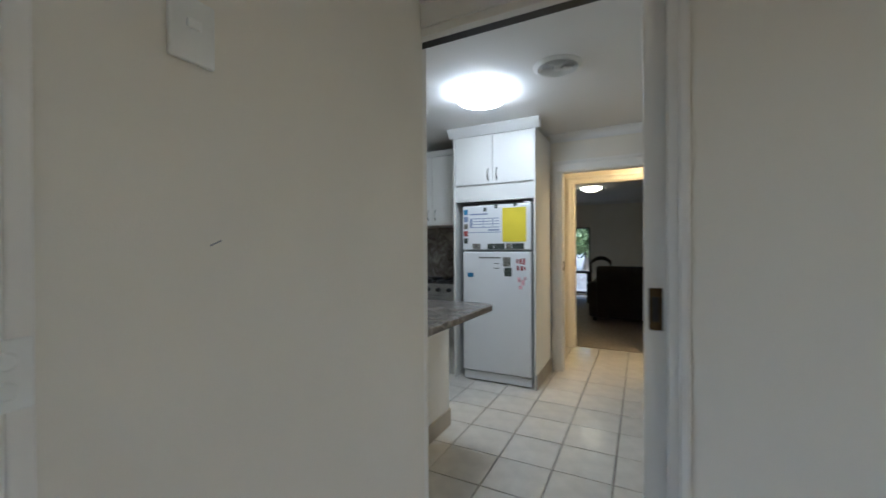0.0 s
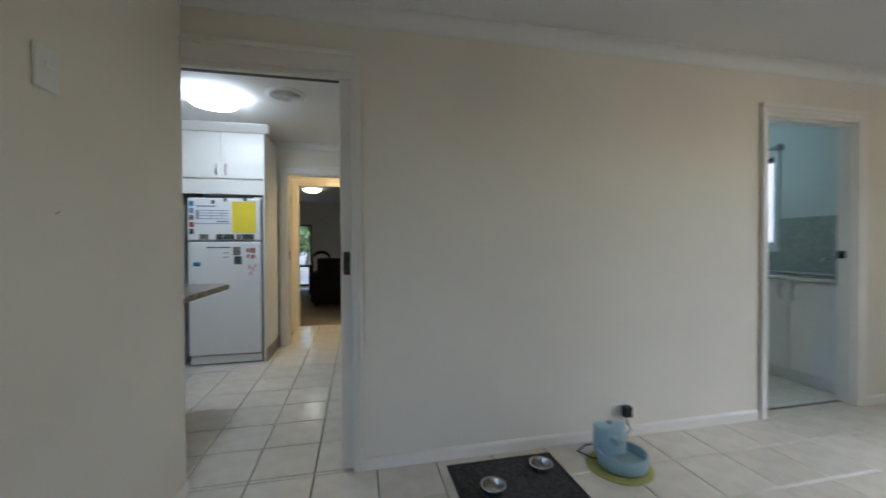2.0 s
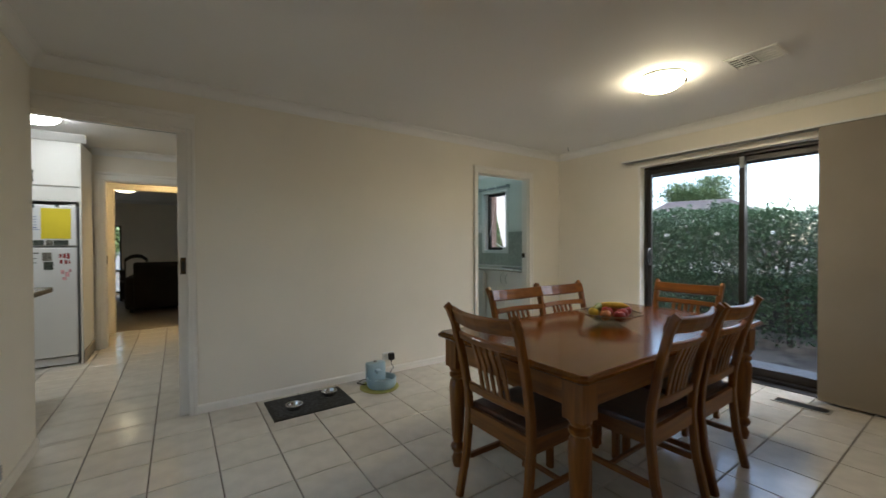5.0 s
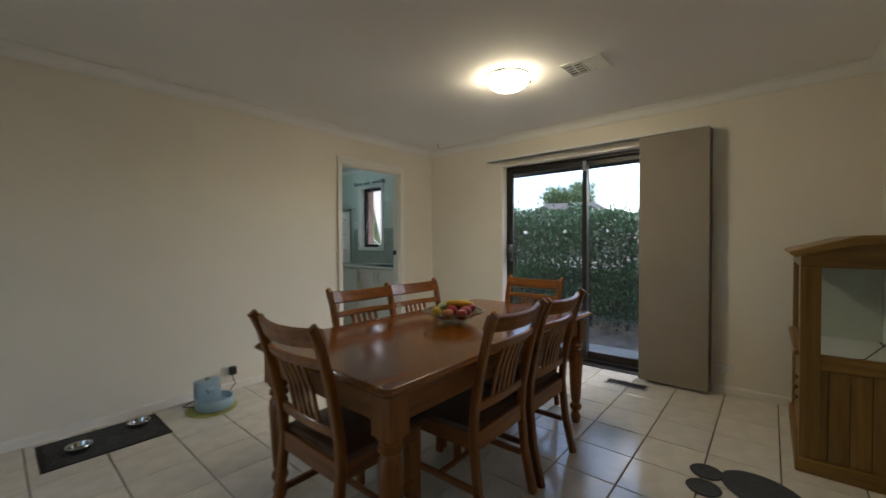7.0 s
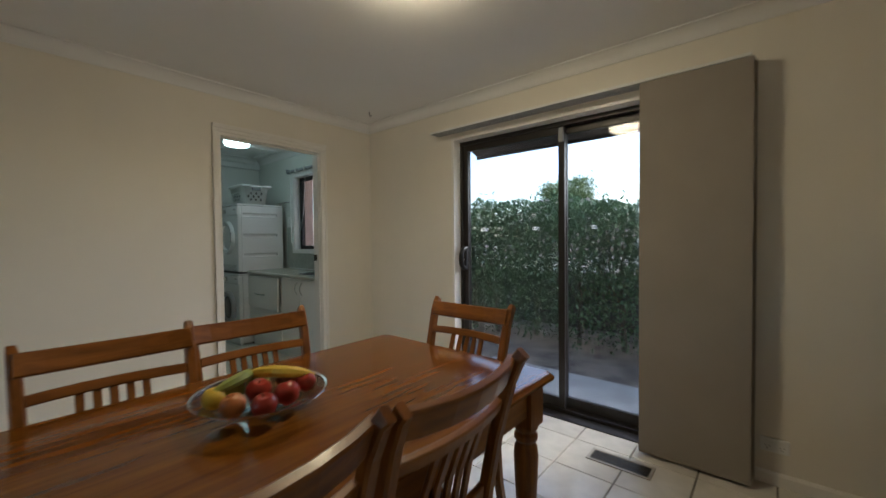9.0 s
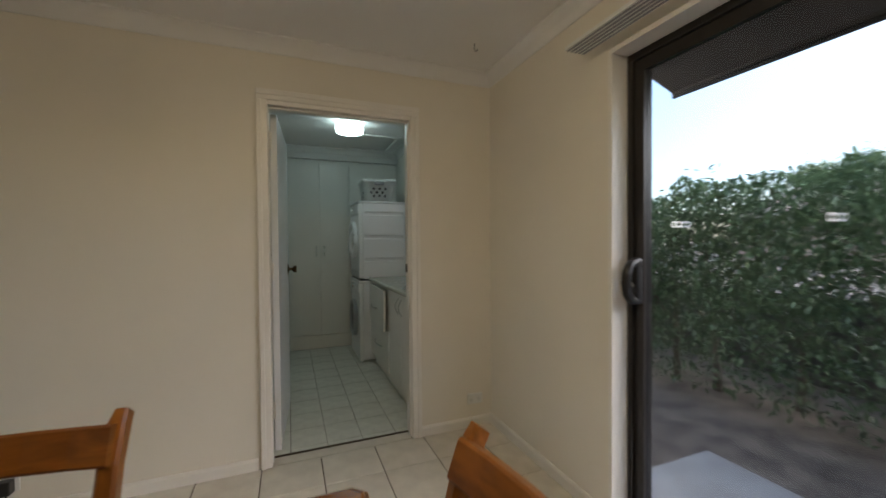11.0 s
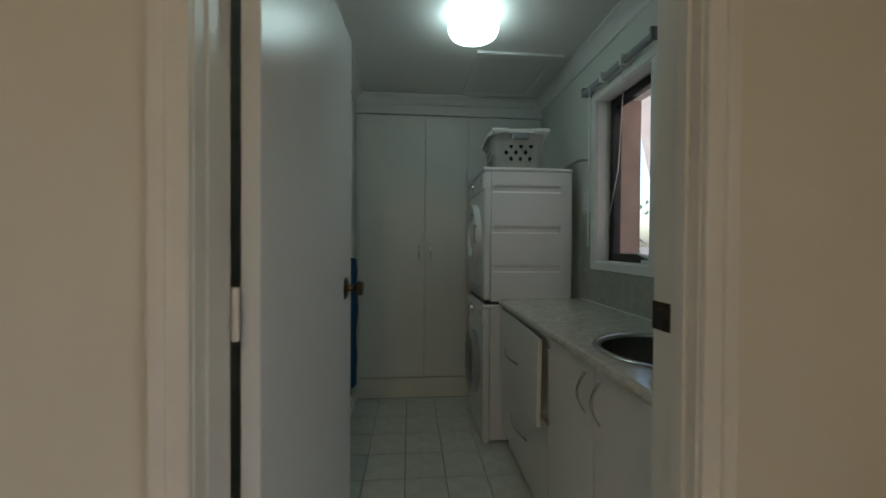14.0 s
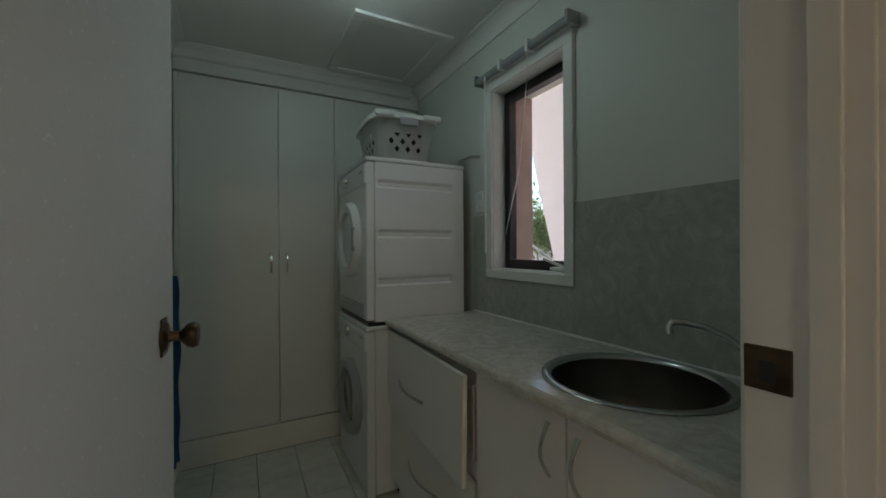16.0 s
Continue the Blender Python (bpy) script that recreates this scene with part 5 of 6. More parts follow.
for sx in (-1.47, -0.92):
    part("foot", lathe([(0, 0), (0.02, 0), (0.02, 0.03), (0, 0.03)], 12, pose(sx, FRY + 0.1, 0)), BLACK_PLASTIC, fg)


def sheet(name, x0, x1, z0, z1, material, label, category, lines=(), ink=None):
    s = thing(name, label, category, pose(0, FRY - 0.001, 0))
    part("sheet", box(x0, x1, -0.0016, 0, z0, z1), material, s)
    for a, b, c, d in lines:
        part("printed_bar", box(x0 + (x1 - x0) * a, x0 + (x1 - x0) * b, -0.0024, -0.0016, z0 + (z1 - z0) * c, z0 + (z1 - z0) * d), ink, s)
    return s


INK = surface("blue_grey_ink", (0.22, 0.27, 0.42), 0.7, 0.1)
DARK_INK = surface("dark_photo_ink", (0.06, 0.075, 0.06), 0.5, 0.6, 40.0)
PHOTO = surface("mixed_photo_print", (0.20, 0.19, 0.16), 0.4, 0.8, 45.0)
PINKP = surface("pink_print", (0.72, 0.42, 0.46), 0.6, 0.4, 40.0)
REDP = surface("red_print", (0.35, 0.06, 0.06), 0.6, 0.5, 60.0)
BLUEP = surface("blue_magnet", (0.05, 0.22, 0.42), 0.5, 0.2)
sheet("yellow_note", -1.125, -0.905, 1.315, 1.625, YELLOW, "bright yellow paper stuck on the freezer door", "paper")
sheet("printed_form", -1.462, -1.14, 1.385, 1.60, PAPER, "white printed form on the freezer door", "paper",
      [(0.05, 0.6, 0.86, 0.92), (0.05, 0.95, 0.68, 0.71), (0.05, 0.95, 0.56, 0.59), (0.05, 0.95, 0.44, 0.47), (0.05, 0.95, 0.3, 0.33), (0.05, 0.12, 0.3, 0.71), (0.46, 0.475, 0.3, 0.71), (0.75, 0.765, 0.3, 0.71), (0.0, 1.0, 0.08, 0.11), (0.62, 0.95, 0.16, 0.22)], INK)
sheet("wall_calendar", -1.355, -1.145, 1.01, 1.175, PAPER, "white tear-off notepad on the fridge door", "notepad", [(0.0, 1.0, 0.93, 1.0), (0.7, 0.95, 0.62, 0.66), (0.7, 0.95, 0.36, 0.4)], DARK_INK)
sheet("photo_magnet", -1.12, -1.05, 1.09, 1.175, PHOTO, "photo magnet on the fridge door", "photo")
sheet("photo_magnet", -1.11, -1.04, 1.0, 1.08, DARK_INK, "dark photo magnet on the fridge door", "photo")
sheet("patterned_card", -1.006, -0.908, 1.045, 1.172, PAPER, "card with red and black figures on the fridge", "card", [(0.1, 0.3, 0.6, 0.9), (0.4, 0.62, 0.55, 0.92), (0.7, 0.92, 0.5, 0.95), (0.15, 0.35, 0.1, 0.42), (0.5, 0.72, 0.08, 0.4), (0.8, 0.95, 0.12, 0.35)], REDP)
sheet("pink_card", -1.006, -0.9, 0.875, 1.015, PAPER, "pink floral card on the fridge door", "card", [(0.2, 0.45, 0.55, 0.85), (0.5, 0.8, 0.35, 0.7), (0.3, 0.6, 0.1, 0.32), (0.75, 0.95, 0.7, 0.9)], PINKP)
sheet("blue_magnet", -1.475, -1.415, 0.985, 1.025, BLUEP, "small blue oval magnet on the fridge door", "magnet")
for i, (x, w, mm) in enumerate(((-1.42, 0.08, PHOTO), (-1.27, 0.06, DARK_INK), (-1.205, 0.1, DARK_INK), (-1.09, 0.05, PHOTO), (-1.035, 0.11, DARK_INK))):
    sheet("strip_magnet", x, x + w, 1.248, 1.30, mm, "small dark picture magnet along the freezer edge", "magnet")
for i in range(5):
    sheet("picture_magnet", -1.508, -1.468, 1.575 - 0.068 * i, 1.625 - 0.068 * i, (BLUEP, INK, PHOTO, REDP, DARK_INK)[i], "small coloured picture magnet on the freezer", "magnet")
for x, z in ((-1.31, 1.60), (-1.20, 1.625), (-1.02, 1.635)):
    sheet("clip_magnet", x, x + 0.03, z, z + 0.035, DARK_INK, "small dark clip magnet on the freezer", "magnet")

ub = thing("fridge_cupboard", "cream overhead cupboard above the fridge with tall side panels", "cupboard", pose(0, 0, 0))
part("carcass", box(-1.60, -0.828, FRY + 0.03, 4.025, 1.85, 2.33), WHITE, ub)
for a, b, hx in ((-1.598, -1.222, -1.262), (-1.218, -0.842, -1.178)):
    dd = part("door", box(a, b, FRY + 0.008, FRY + 0.028, 1.858, 2.315, 0.003), WHITE, ub)
    bow_handle((hx, FRY + 0.008, 1.89), (hx, FRY + 0.008, 2.0), (0, -1, 0), dd)
part("fascia", box(-1.60, -0.842, FRY + 0.012, FRY + 0.03, 1.70, 1.846, 0.002), WHITE, ub)
part("side_panel", box(-0.84, -0.822, FRY, 4.025, 0.0, 2.33, 0.002), WHITE, ub, "cream tall end panel")
part("side_panel", box(-1.62, -1.602, FRY, 4.025, 0.0, 2.33, 0.002), WHITE, ub)
part("crown", prism([(FRY - 0.055, CEIL - 0.002), (FRY - 0.055, 2.385), (FRY - 0.04, 2.365), (FRY - 0.015, 2.335), (FRY, 2.318), (FRY + 0.05, 2.318), (FRY + 0.05, CEIL - 0.002)], -1.66, -0.78, "x"), CEILING, ub, "white moulded crown")
part("plinth", box(-0.823, -0.812, FRY + 0.002, 4.01, 0.0, 0.13, 0.002), surface("grey_brown_plinth", (0.30, 0.27, 0.23), 0.5, 0.1), ub, "grey-brown skirting tile strip")
uc = thing("wall_cupboard", "cream wall cupboard over the cooktop", "cupboard", pose(0, 0, 0))
part("carcass", box(-2.4, -1.622, 3.70, 4.025, 1.50, 2.25), WHITE, uc)
dd = part("door", box(-2.02, -1.63, 3.68, 3.70, 1.51, 2.245, 0.003), WHITE, uc)
bow_handle((-1.98, 3.68, 1.56), (-1.98, 3.68, 1.67), (0, -1, 0), dd)
dd = part("door", box(-2.4, -2.025, 3.68, 3.70, 1.51, 2.245, 0.003), WHITE, uc)
bow_handle((-2.065, 3.68, 1.56), (-2.065, 3.68, 1.67), (0, -1, 0), dd)
part("crown", prism([(3.64, 2.30), (3.64, 2.285), (3.67, 2.25), (3.70, 2.25), (3.70, 2.30)], -2.4, -1.622, "x"), CEILING, uc)
structure("trim_kitchen_splashback", box(-2.6, -1.622, 4.018, 4.03, 0.9, 1.5), DARK_STONE, "dark brown marbled splashback", "splashback")
ov = thing("stove", "stainless steel stove with cooktop and black knobs", "stove", pose(0, 0, 0))
part("body", box(-2.25, -1.63, 3.45, 4.0, 0.0, 0.90, 0.006), STEEL, ov)
part("control_panel", box(-2.25, -1.63, 3.43, 3.452, 0.78, 0.90, 0.004), STEEL, ov)
for i in range(4):
    part("knob", lathe([(0, 0), (0.022, 0), (0.019, 0.022), (0, 0.024)], 16, pose(-1.70 - 0.12 * i, 3.43, 0.84, 90, 0, 0)), BLACK_PLASTIC, ov, "", True)
for x in (-2.1, -1.8):
    for y in (3.6, 3.85):
        part("burner_grate", lathe([(0.05, 0.902), (0.11, 0.902), (0.11, 0.925), (0.1, 0.93), (0.05, 0.93), (0.05, 0.902)], 16, pose(x, y, 0)), BLACK_PLASTIC, ov, "", True)

pb = thing("peninsula_cabinet", "cream kitchen peninsula base beside the doorway", "cabinet", pose(0, 0, 0))
part("end_panel", box(-2.6, -1.22, 1.75, 2.46, 0.0, 0.855, 0.004), WHITE, pb)
part("plinth", box(-2.6, -1.212, 1.742, 2.468, 0.0, 0.12, 0.003), surface("beige_plinth", (0.42, 0.38, 0.31), 0.5, 0.1), pb)
pt = thing("peninsula_worktop", "dark grey-brown marbled laminate benchtop with rounded corner", "worktop", pose(0, 0, 0))
out = [(-2.6, 1.36), (-0.86, 1.36)]
out += [(-0.93 + 0.09 * math.cos(a), 2.30 + 0.09 * math.sin(a)) for a in [i * math.pi / 12 for i in range(0, 7)]]
out += [(-2.6, 2.39)]
part("slab", prism(out, 0.862, 0.90, "z", 0.006), DARK_STONE, pt)

kl = thing("kitchen_light", "round white ceiling light, brightly lit", "ceiling light", pose(-1.03, 2.63, CEIL))
part("base", lathe([(0, 0), (0.19, 0), (0.19, -0.02), (0, -0.02)], 36), PLASTIC, kl, "", True)
part("diffuser", lathe([(0.185, -0.02), (0.195, -0.03), (0.19, -0.05), (0.16, -0.075), (0.10, -0.09), (0, -0.095)], 40), glowing("white_lit_diffuser", (1.0, 0.97, 0.9), KITCHEN_GLOW), kl, "glowing white diffuser", True)
kv = thing("round_vent", "round white louvred ceiling vent", "air vent", pose(-0.46, 2.48, CEIL))
part("outer_ring", lathe([(0.115, 0), (0.15, 0), (0.15, -0.006), (0.125, -0.018), (0.115, -0.012), (0.115, 0)], 36), PLASTIC, kv, "", True)
part("backing", lathe([(0, -0.001), (0.114, -0.001), (0.114, -0.002), (0, -0.002)], 30), GREY_PLASTIC, kv)
for r in (0.098, 0.078, 0.058, 0.038):
    part("louvre_ring", lathe([(r, -0.004), (r + 0.012, -0.016), (r + 0.010, -0.019), (r - 0.003, -0.006), (r, -0.004)], 30), PLASTIC, kv, "", True)
part("hub", lathe([(0, -0.022), (0.024, -0.02), (0.024, -0.006), (0, -0.006)], 20), PLASTIC, kv, "", True)

hl = thing("passage_light", "small warm ceiling light in the passage", "ceiling light", pose(0.35, 4.6, CEIL))
part("base", lathe([(0, 0), (0.1, 0), (0.1, -0.015), (0, -0.015)], 24), PLASTIC, hl, "", True)
part("shade", lathe([(0.12, -0.016), (0.11, -0.05), (0.06, -0.075), (0, -0.08)], 28), glowing("passage_warm_glass", (1.0, 0.66, 0.28), HALL_GLOW), hl, "", True)

# ---- living room seen through the doorways ----
lv = thing("living_light", "shallow glass ceiling light, dimly lit, in the living room", "ceiling light", pose(-0.85, 7.9, CEIL))
part("base", lathe([(0, 0), (0.13, 0), (0.13, -0.015), (0, -0.015)], 24), PLASTIC, lv, "", True)
part("dome", lathe([(0.19, -0.016), (0.18, -0.04), (0.10, -0.08), (0, -0.092)], 28), glowing("living_warm_glass", (1.0, 0.82, 0.5), LIVING_GLOW), lv, "", True)
so = thing("sofa", "dark brown upholstered sofa seen from behind", "sofa", pose(0.15, 7.0, 0.006))
part("back", prism([(-0.06, 0.06), (-0.10, 0.85), (-0.06, 0.93), (0.06, 0.93), (0.16, 0.80), (0.18, 0.06)], -0.82, 1.1, "x", 0.03), SOFA, so, "", True)
part("seat_base", box(-0.80, 1.1, 0.17, 0.85, 0.06, 0.44, 0.04), SOFA, so)
part("arm", box(-0.95, -0.78, -0.02, 0.85, 0.06, 0.66, 0.05), SOFA, so)
part("arm", box(1.1, 1.28, -0.02, 0.85, 0.06, 0.66, 0.05), SOFA, so)
for x in (-0.85, 1.2):
    for y in (0.02, 0.8):
        part("foot", box(x - 0.03, x + 0.03, y - 0.03, y + 0.03, 0.0, 0.065, 0.004), BLACK_PLASTIC, so)
ch = thing("desk_chair", "dark chair with curved back beside the living room window", "chair", pose(-0.75, 8.7, 0.006, 0, 0, 15))
part("back", bar([(-0.2, 0, 0.92), (-0.1, -0.04, 1.0), (0, -0.05, 1.02), (0.1, -0.04, 1.0), (0.2, 0, 0.92)], 0.08, 0.03, (0, 0.1, 1)), SOFA, ch)
part("seat", box(-0.22, 0.22, 0, 0.42, 0.43, 0.47, 0.01), SOFA, ch)
for x in (-0.19, 0.19):
    for y in (0.02, 0.40):
        part("leg", tube([(x, y, 0), (x, y, 0.44 if y > 0.1 else 0.93)], 0.016, 8), SOFA, ch)
dk = thing("side_table", "dark low table under the living room window", "table", pose(-1.35, 9.3, 0.006))
part("top", box(-0.35, 0.35, -0.25, 0.25, 0.66, 0.69, 0.006), SOFA, dk)
for x in (-0.3, 0.3):
    for y in (-0.2, 0.2):
        part("leg", box(x - 0.025, x + 0.025, y - 0.025, y + 0.025, 0, 0.66, 0.003), SOFA, dk)
wi = thing("window_2", "dark framed living room window to the garden", "window", kind="structure")
part("window_frame", wall_with_openings("y", 10.52, 10.56, -2.1, -1.16, 0.05, 1.76, [(-2.06, -1.66, 0.10, 1.72), (-1.62, -1.20, 0.10, 1.72)]), ALU, wi)
g = part("pane", box(-2.08, -1.18, 10.537, 10.541, 0.08, 1.74), GLASS, wi)
g.visible_shadow = False


# ---- outside ----
SOIL = surface("bark_mulch_soil", (0.15, 0.12, 0.095), 0.95, 0.4, 5.0, 0.9, 60)
CONCRETE = surface("pale_concrete", (0.33, 0.325, 0.315), 0.85, 0.12, 4.0, 0.4, 120)
BRICK = surface("pink_brown_brick", (0.45, 0.32, 0.27), 0.8, 0.15, 8.0, 0.5, 90, island=0.12)
CANVAS = surface("brown_awning_canvas", (0.085, 0.07, 0.06), 0.85, 0.1, 4.0, 0.3, 300)
CANVAS2 = surface("mauve_awning_canvas", (0.45, 0.40, 0.39), 0.85, 0.08, 3.0, 0.3, 300)
cn = CANVAS2.node_tree
tl = cn.nodes.new("ShaderNodeBsdfTranslucent")
tl.inputs[0].default_value = (0.88, 0.83, 0.82, 1)
ms = cn.nodes.new("ShaderNodeMixShader")
ms.inputs[0].default_value = 0.6
cn.links.new(cn.nodes["Principled BSDF"].outputs[0], ms.inputs[1])
cn.links.new(tl.outputs[0], ms.inputs[2])
cn.links.new(ms.outputs[0], cn.nodes["Material Output"].inputs[0])
ROOF = surface("grey_roof_tile", (0.16, 0.12, 0.10), 0.8, 0.25, 3.0, 0.5, 30)
BARK = surface("grey_brown_bark", (0.11, 0.085, 0.065), 0.9, 0.35, 14.0, 0.8, 60)
FENCE = surface("weathered_fence_board", (0.10, 0.09, 0.085), 0.85, 0.3, 8.0, 0.5, 80, stretch=(1, 1, 0.15), island=0.15)


def leaf_material(name, dark, light):
    m = bpy.data.materials.new(name)
    m.use_nodes = True
    nt = m.node_tree
    b = nt.nodes["Principled BSDF"]
    ge = nt.nodes.new("ShaderNodeNewGeometry")
    ramp = nt.nodes.new("ShaderNodeValToRGB")
    ramp.color_ramp.elements[0].color, ramp.color_ramp.elements[1].color = (*dark, 1), (*light, 1)
    nt.links.new(ge.outputs["Random Per Island"], ramp.inputs[0])
    nt.links.new(ramp.outputs[0], b.inputs["Base Color"])
    b.inputs["Roughness"].default_value = 0.45
    tl = nt.nodes.new("ShaderNodeBsdfTranslucent")
    nt.links.new(ramp.outputs[0], tl.inputs[0])
    mx = nt.nodes.new("ShaderNodeMixShader")
    mx.inputs[0].default_value = 0.35
    nt.links.new(b.outputs[0], mx.inputs[1])
    nt.links.new(tl.outputs[0], mx.inputs[2])
    nt.links.new(mx.outputs[0], nt.nodes["Material Output"].inputs[0])
    return m


HEDGE_LEAF = leaf_material("hedge_leaf", (0.045, 0.085, 0.04), (0.17, 0.25, 0.13))
TREE_LEAF = leaf_material("gum_leaf", (0.10, 0.14, 0.06), (0.28, 0.35, 0.15))
ground = structure("ground", box(EX + 0.24, 400, -400, 400, -0.4, -0.13), SOIL, "bare mulched garden soil", "ground")
structure("ground_west", box(-400, WX - 0.11, -400, NY, -0.4, -0.13), SOIL, "bare garden soil beside the house", "ground")
structure("ground_south", box(WX - 0.11, EX + 0.24, -400, SY - 0.1, -0.4, -0.13), SOIL, "bare garden soil along the house", "ground")
structure("ground_behind", box(-400, EX + 0.24, 10.6, 400, -0.4, -0.13), SOIL, "bare garden soil behind the house", "ground")
structure("pavement", box(EX + 0.24, 5.38, -5.0, 0.53, -0.2, -0.09, 0.01), CONCRETE, "pale concrete step outside the glass door", "pavement")


def leaves(rng, n, place, size):
    """n small folded leaves at places drawn by place(rng)."""
    pos = np.empty((n * 4, 3))
    for i in range(n):
        c = np.array(place(rng))
        d = rng.normal(size=3)
        d /= np.linalg.norm(d)
        u = np.cross(d, (0.3, 0.2, 1.0))
        u /= np.linalg.norm(u) + 1e-6
        s = size * rng.uniform(0.6, 1.3)
        pos[i * 4:i * 4 + 4] = (c - d * s, c + u * s * 0.42 + (0, 0, s * 0.15), c + d * s, c - u * s * 0.42 + (0, 0, s * 0.15))
    faces = [(4 * i, 4 * i + 1, 4 * i + 2, 4 * i + 3) for i in range(n)]
    me = bpy.data.meshes.new("leaves")
    me.from_pydata(pos.tolist(), [], faces)
    return me


def hedge(name, x0, x1, y0, y1, z0, z1, n, seed, label):
    rng = np.random.default_rng(seed)
    root = thing(name, label, "hedge", pose(0, 0, 0))

    def place(r):
        y = r.uniform(y0, y1)
        top = z1 + 0.05 * math.sin(y * 2.1) + 0.035 * math.sin(y * 5.3 + 1) + 0.04 * math.sin(y * 11.0)
        k = r.uniform() ** 0.75 if r.uniform() < 0.58 else 0.42 + 0.58 * r.uniform()
        z = z0 + (top - z0) * k
        bulge = 0.12 * math.sin(y * 3.3 + z * 4.0) + 0.07 * math.sin(y * 8.1 - z * 6.0)
        x = x0 + bulge * 0.6 + (x1 - x0) * r.uniform() ** 1.6
        if r.uniform() < 0.03:
            z += r.uniform(0, 0.16)
        return x, y, z
    me = leaves(rng, n, place, 0.034)
    me.name = "foliage"
    me.materials.append(HEDGE_LEAF)
    o = new("foliage", me)
    o.parent = root
    o["kind"] = "stuff"
    y = y0 + 0.3
    while y < y1:
        bx = (x0 + x1) / 2 + rng.uniform(-0.15, 0.1)
        p = [(bx, y, -0.14), (bx + rng.uniform(-0.05, 0.05), y + rng.uniform(-0.08, 0.08), 0.4), (bx + rng.uniform(-0.1, 0.1), y + rng.uniform(-0.15, 0.15), 0.9), (bx + rng.uniform(-0.1, 0.1), y + rng.uniform(-0.2, 0.2), 1.5)]
        part("trunk", tube(p, [0.035, 0.028, 0.02, 0.008], 7), BARK, root, "", True)
        q = Vector(p[1])
        part("branch", tube([q, q + Vector((-0.15, 0.12, 0.3)), q + Vector((-0.2, 0.22, 0.75))], [0.016, 0.011, 0.005], 6), BARK, root, "", True)
        y += rng.uniform(0.42, 0.7)
    return root


hedge("hedge", 6.2, 7.1, -6.0, 4.4, -0.08, 1.73, 95000, 3, "leafy green garden hedge with bare lower trunks")
fn = thing("garden_fence", "low weathered dark paling fence behind the hedge", "fence", pose(7.5, 0, 0))
part("rail", box(0.022, 0.06, -8.0, 8.0, 0.35, 0.42), FENCE, fn)
pal = box(0, 0.018, -0.077, 0.077, -0.14, 0.72, 0.003)
first = part("paling", pal, FENCE, fn)
for i in range(110):
    o = new("paling", first.data)
    o.parent = fn
    o.matrix_basis = pose(0.02 * (i % 2), -7.9 + 0.143 * i, random.uniform(-0.02, 0.01))
first.matrix_basis = pose(0, 7.85, 0)

# awning over the glass door
aw = thing("door_awning", "dark brown canvas awning above the glass door", "awning", pose(0, 0, 0))
part("canvas", prism([(4.44, 2.27), (4.90, 2.10), (4.905, 2.065), (4.90, 2.06), (4.885, 2.09), (4.44, 2.25)], -3.0, 0.41, "y"), CANVAS, aw)
part("front_bar", tube([(4.905, -3.0, 2.07), (4.905, 0.41, 2.07)], 0.014, 10), ALU, aw, "", True)
# awning and wall return outside the laundry window
aw = thing("window_awning", "mauve-grey canvas awning over the laundry window", "awning", pose(0, 0, 0))
bm = bmesh.new()
for jj in range(8):
    f0, f1 = jj / 8, (jj + 1) / 8
    bm.faces.new([bm.verts.new(p) for p in ((4.432 + 0.24 * f0 ** 1.2, 2.0, 2.16 - 1.0 * f0), (4.432 + 0.24 * f0 ** 1.2, 2.81, 2.16 - 1.0 * f0), (4.432 + 0.24 * f1 ** 1.2, 2.81, 2.16 - 1.0 * f1), (4.432 + 0.24 * f1 ** 1.2, 2.0, 2.16 - 1.0 * f1))])
bmesh.ops.remove_doubles(bm, verts=bm.verts, dist=0.0005)
bmesh.ops.solidify(bm, geom=bm.faces[:], thickness=0.003)
part("canvas", bm, CANVAS2, aw, "", True)
part("bottom_bar", tube([(4.672, 2.0, 1.155), (4.672, 2.81, 1.155)], 0.012, 8), PLASTIC, aw, "", True)
for ay in (2.02, 2.79):
    part("arm", tube([(4.425, ay, 1.3), (4.55, ay, 1.22), (4.672, ay, 1.155)], 0.008, 6), PLASTIC, aw, "", True)
    part("head_bracket", box(4.425, 4.45, ay - 0.02, ay + 0.02, 2.14, 2.19, 0.003), PLASTIC, aw)
structure("trim_brick_reveal", box(EX + 0.112, EX + 0.243, 2.725, 2.743, 1.14, 2.06, 0.002), BRICK, "pink-brown brick reveal of the laundry window", "wall")


def tree(x, y, h, r, seed, n=9000, leaf=0.16):
    rng = np.random.default_rng(seed)
    t = thing("tree", "tall grey-green gum tree behind the hedge", "tree", pose(x, y, -0.15))
    part("trunk", tube([(0, 0, 0), (0.1, 0.05, h * 0.25), (-0.05, 0.15, h * 0.5), (0.1, 0, h * 0.72)], [0.2, 0.15, 0.1, 0.05], 10), BARK, t, "", True)
    tips = []
    for i in range(11):
        a, z = i * 2.4, h * (0.35 + 0.045 * i)
        tip = Vector((r * 0.75 * math.cos(a) * rng.uniform(0.6, 1), r * 0.75 * math.sin(a) * rng.uniform(0.6, 1), z + h * rng.uniform(0.08, 0.22)))
        part("limb", tube([(0, 0.1, z), tip * 0.5 + Vector((0, 0, z * 0.5)), tip], [0.07, 0.045, 0.015], 7), BARK, t, "", True)
        tips.append(np.array(tip))

    def place(q):
        c = tips[q.integers(len(tips))]
        d = q.normal(size=3) * (r * 0.26, r * 0.26, r * 0.17)
        return c + d
    me = leaves(rng, n, place, leaf)
    me.materials.append(TREE_LEAF)
    o = new("crown", me)
    o.parent = t
    o["kind"] = "stuff"


tree(47, 17.0, 8.3, 3.1, 5, 14000, 0.16)
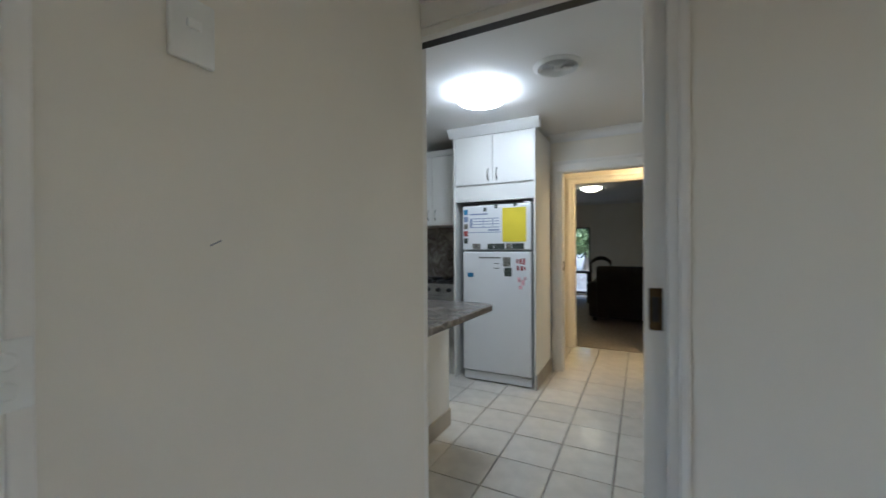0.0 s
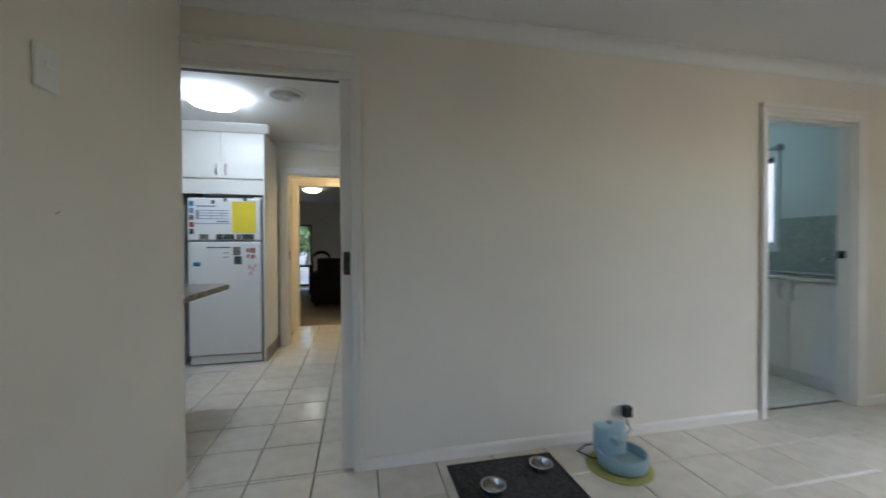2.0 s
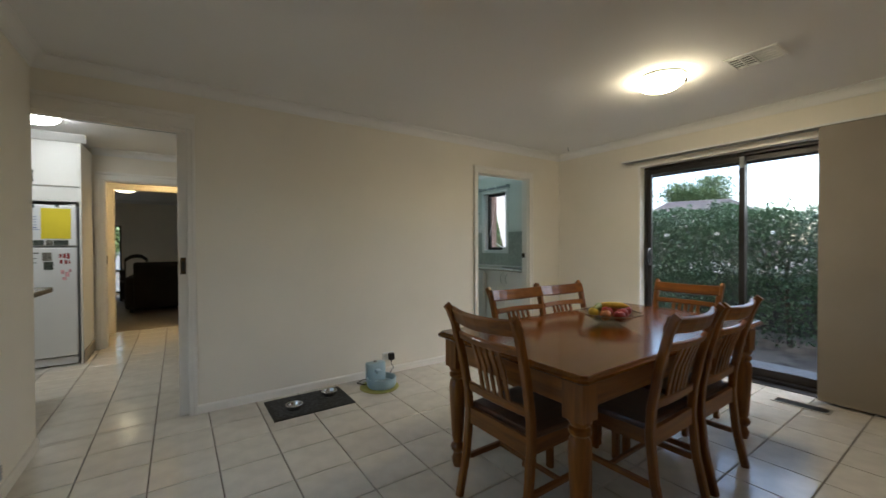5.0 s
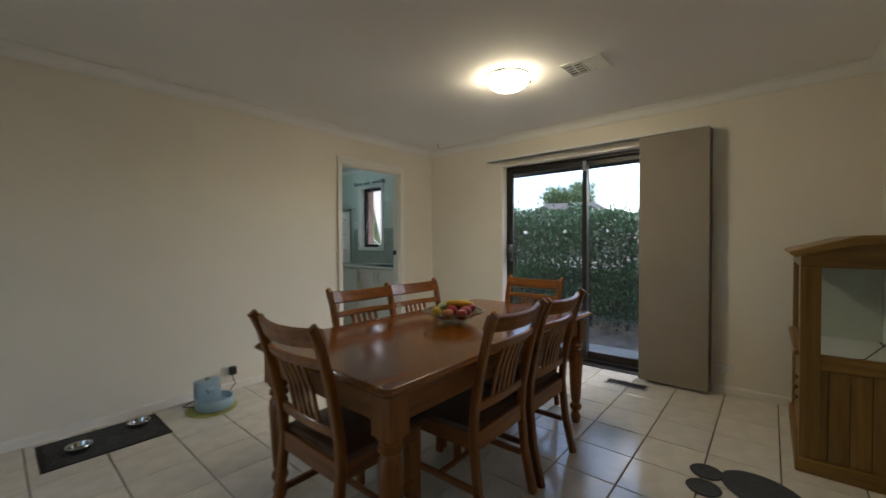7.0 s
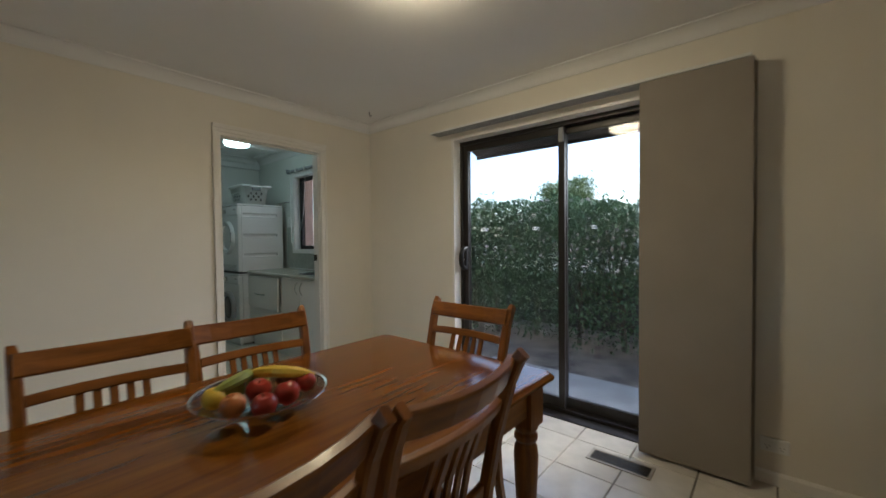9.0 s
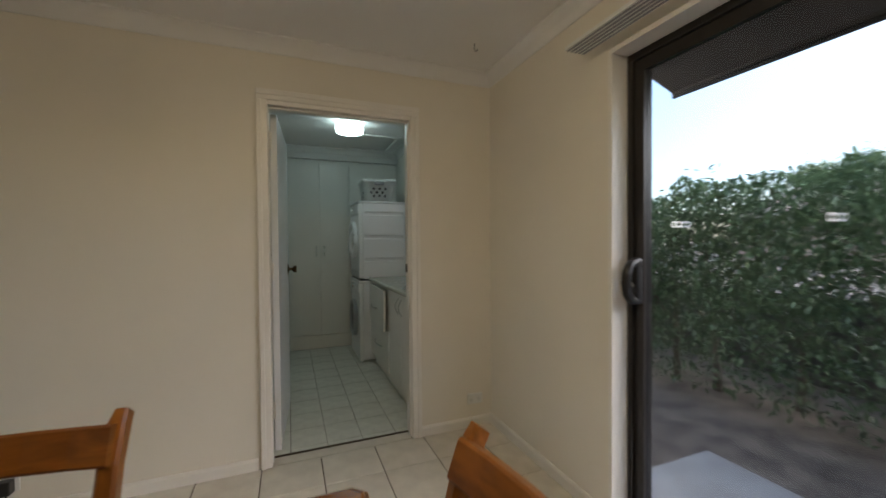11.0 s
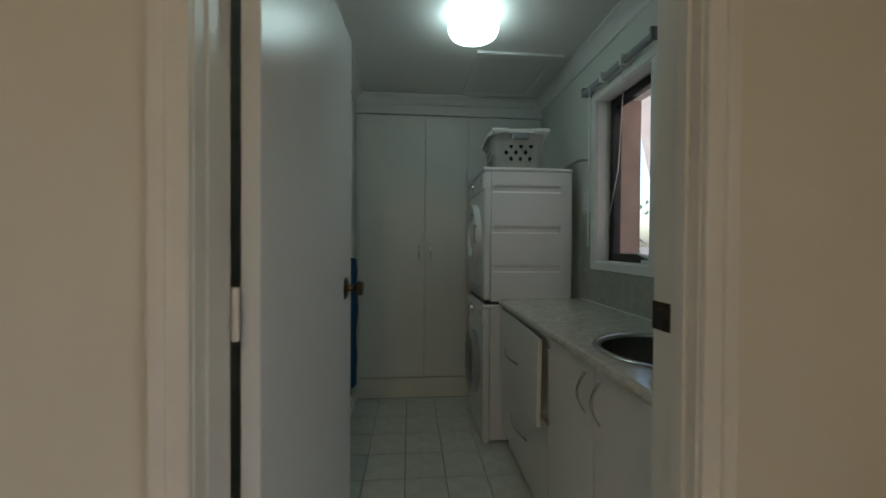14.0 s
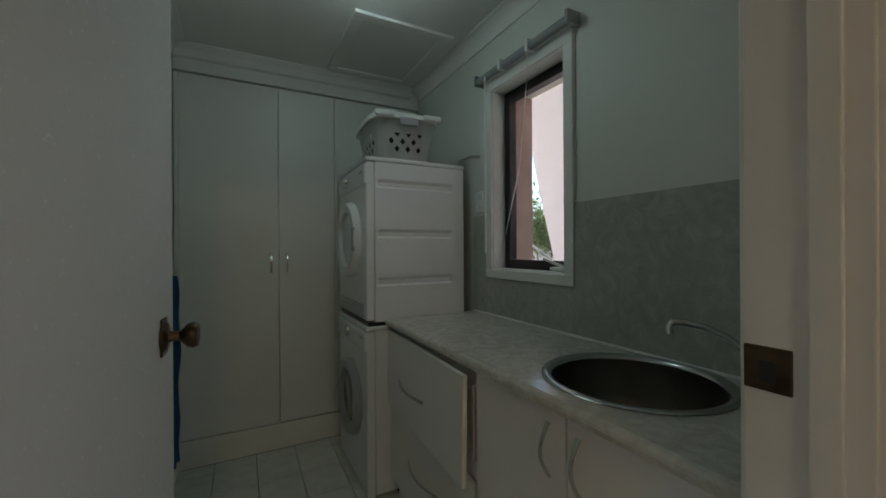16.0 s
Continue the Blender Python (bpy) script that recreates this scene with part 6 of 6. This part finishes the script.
tree(12.5, 10.6, 2.9, 1.9, 7, 9000, 0.09)
tree(-5.0, 19.0, 5.0, 2.6, 9, 8000)
tree(-2.9, 24.0, 3.0, 1.6, 10, 8000)


def house(x, y, w, d, h, rise, rz):
    t = thing("house", "neighbouring low house with a tiled roof", "house", pose(x, y, -0.15, 0, 0, rz))
    part("wall", box(-w / 2, w / 2, -d / 2, d / 2, 0, h), BRICK, t)
    bm = bmesh.new()
    e = 0.4
    v = [bm.verts.new(p) for p in ((-w / 2 - e, -d / 2 - e, h), (w / 2 + e, -d / 2 - e, h), (w / 2 + e, d / 2 + e, h), (-w / 2 - e, d / 2 + e, h), (-w / 2 + d * 0.4, 0, h + rise), (w / 2 - d * 0.4, 0, h + rise))]
    for f in ((0, 1, 5, 4), (1, 2, 5), (2, 3, 4, 5), (3, 0, 4), (3, 2, 1, 0)):
        bm.faces.new([v[i] for i in f])
    part("roof", bm, ROOF, t, "dark tiled hip roof")
    for k in (-0.25, 0.25):
        part("window", box(k * w - 0.7, k * w + 0.7, -d / 2 - 0.03, -d / 2 + 0.05, 0.9, 2.1, 0.02), DARKGLASS, t)


house(38, 13.2, 11, 8, 2.7, 2.5, 110)


# ---- floor tiles ----
tile_meshes = {}


def tile_mesh(w, h, t, gap, material):
    key = (round(w, 3), round(h, 3), material.name)
    if key not in tile_meshes:
        bm = bmesh.new()
        rings = []
        for inset, z in ((gap, -0.012), (gap, -0.0025), (gap + 0.0025, 0.0)):
            a, b = w / 2 - inset, h / 2 - inset
            rings.append([bm.verts.new(p) for p in ((-a, -b, z), (a, -b, z), (a, b, z), (-a, b, z))])
        for r, s in zip(rings, rings[1:]):
            for i in range(4):
                bm.faces.new((r[i], r[(i + 1) % 4], s[(i + 1) % 4], s[i]))
        bm.faces.new(rings[-1])
        me = bpy.data.meshes.new("tile")
        bm.to_mesh(me)
        bm.free()
        me.materials.append(material)
        tile_meshes[key] = me
    return tile_meshes[key]


def lay_tiles(name, label, x0, x1, y0, y1, px, py, ox, oy, gap, material, thick=0.012):
    root = thing(name, label, "floor", kind="structure")
    i0, i1 = math.floor((x0 - ox) / px), math.ceil((x1 - ox) / px)
    j0, j1 = math.floor((y0 - oy) / py), math.ceil((y1 - oy) / py)
    for i in range(i0, i1):
        for j in range(j0, j1):
            a, b = max(x0, ox + i * px), min(x1, ox + (i + 1) * px)
            c, d = max(y0, oy + j * py), min(y1, oy + (j + 1) * py)
            if b - a < 0.012 or d - c < 0.012:
                continue
            o = new("tile", tile_mesh(b - a, d - c, thick, gap, material))
            o.parent = root
            o.matrix_basis = pose((a + b) / 2, (c + d) / 2, random.uniform(-0.0004, 0.0002), random.uniform(-0.05, 0.05), random.uniform(-0.05, 0.05), 0)


PITCH = 0.318
lay_tiles("floor", "cream ceramic tile floor with dark grout", WX, EX + 0.09, SY, NY, PITCH, PITCH, 0.502, 0.632, 0.003, TILE)
lay_tiles("floor_kitchen", "cream ceramic kitchen tile floor with dark grout", -2.2, 0.72, NY, 5.13, PITCH, PITCH, 0.502, 0.632, 0.003, TILE)
lay_tiles("floor_laundry", "pale grey-green patterned laundry tile floor", 2.69, BF + 0.08, NY + 0.11, CY + 0.004, 0.217, 0.247, 3.096, 1.89, 0.0018, LTILE)
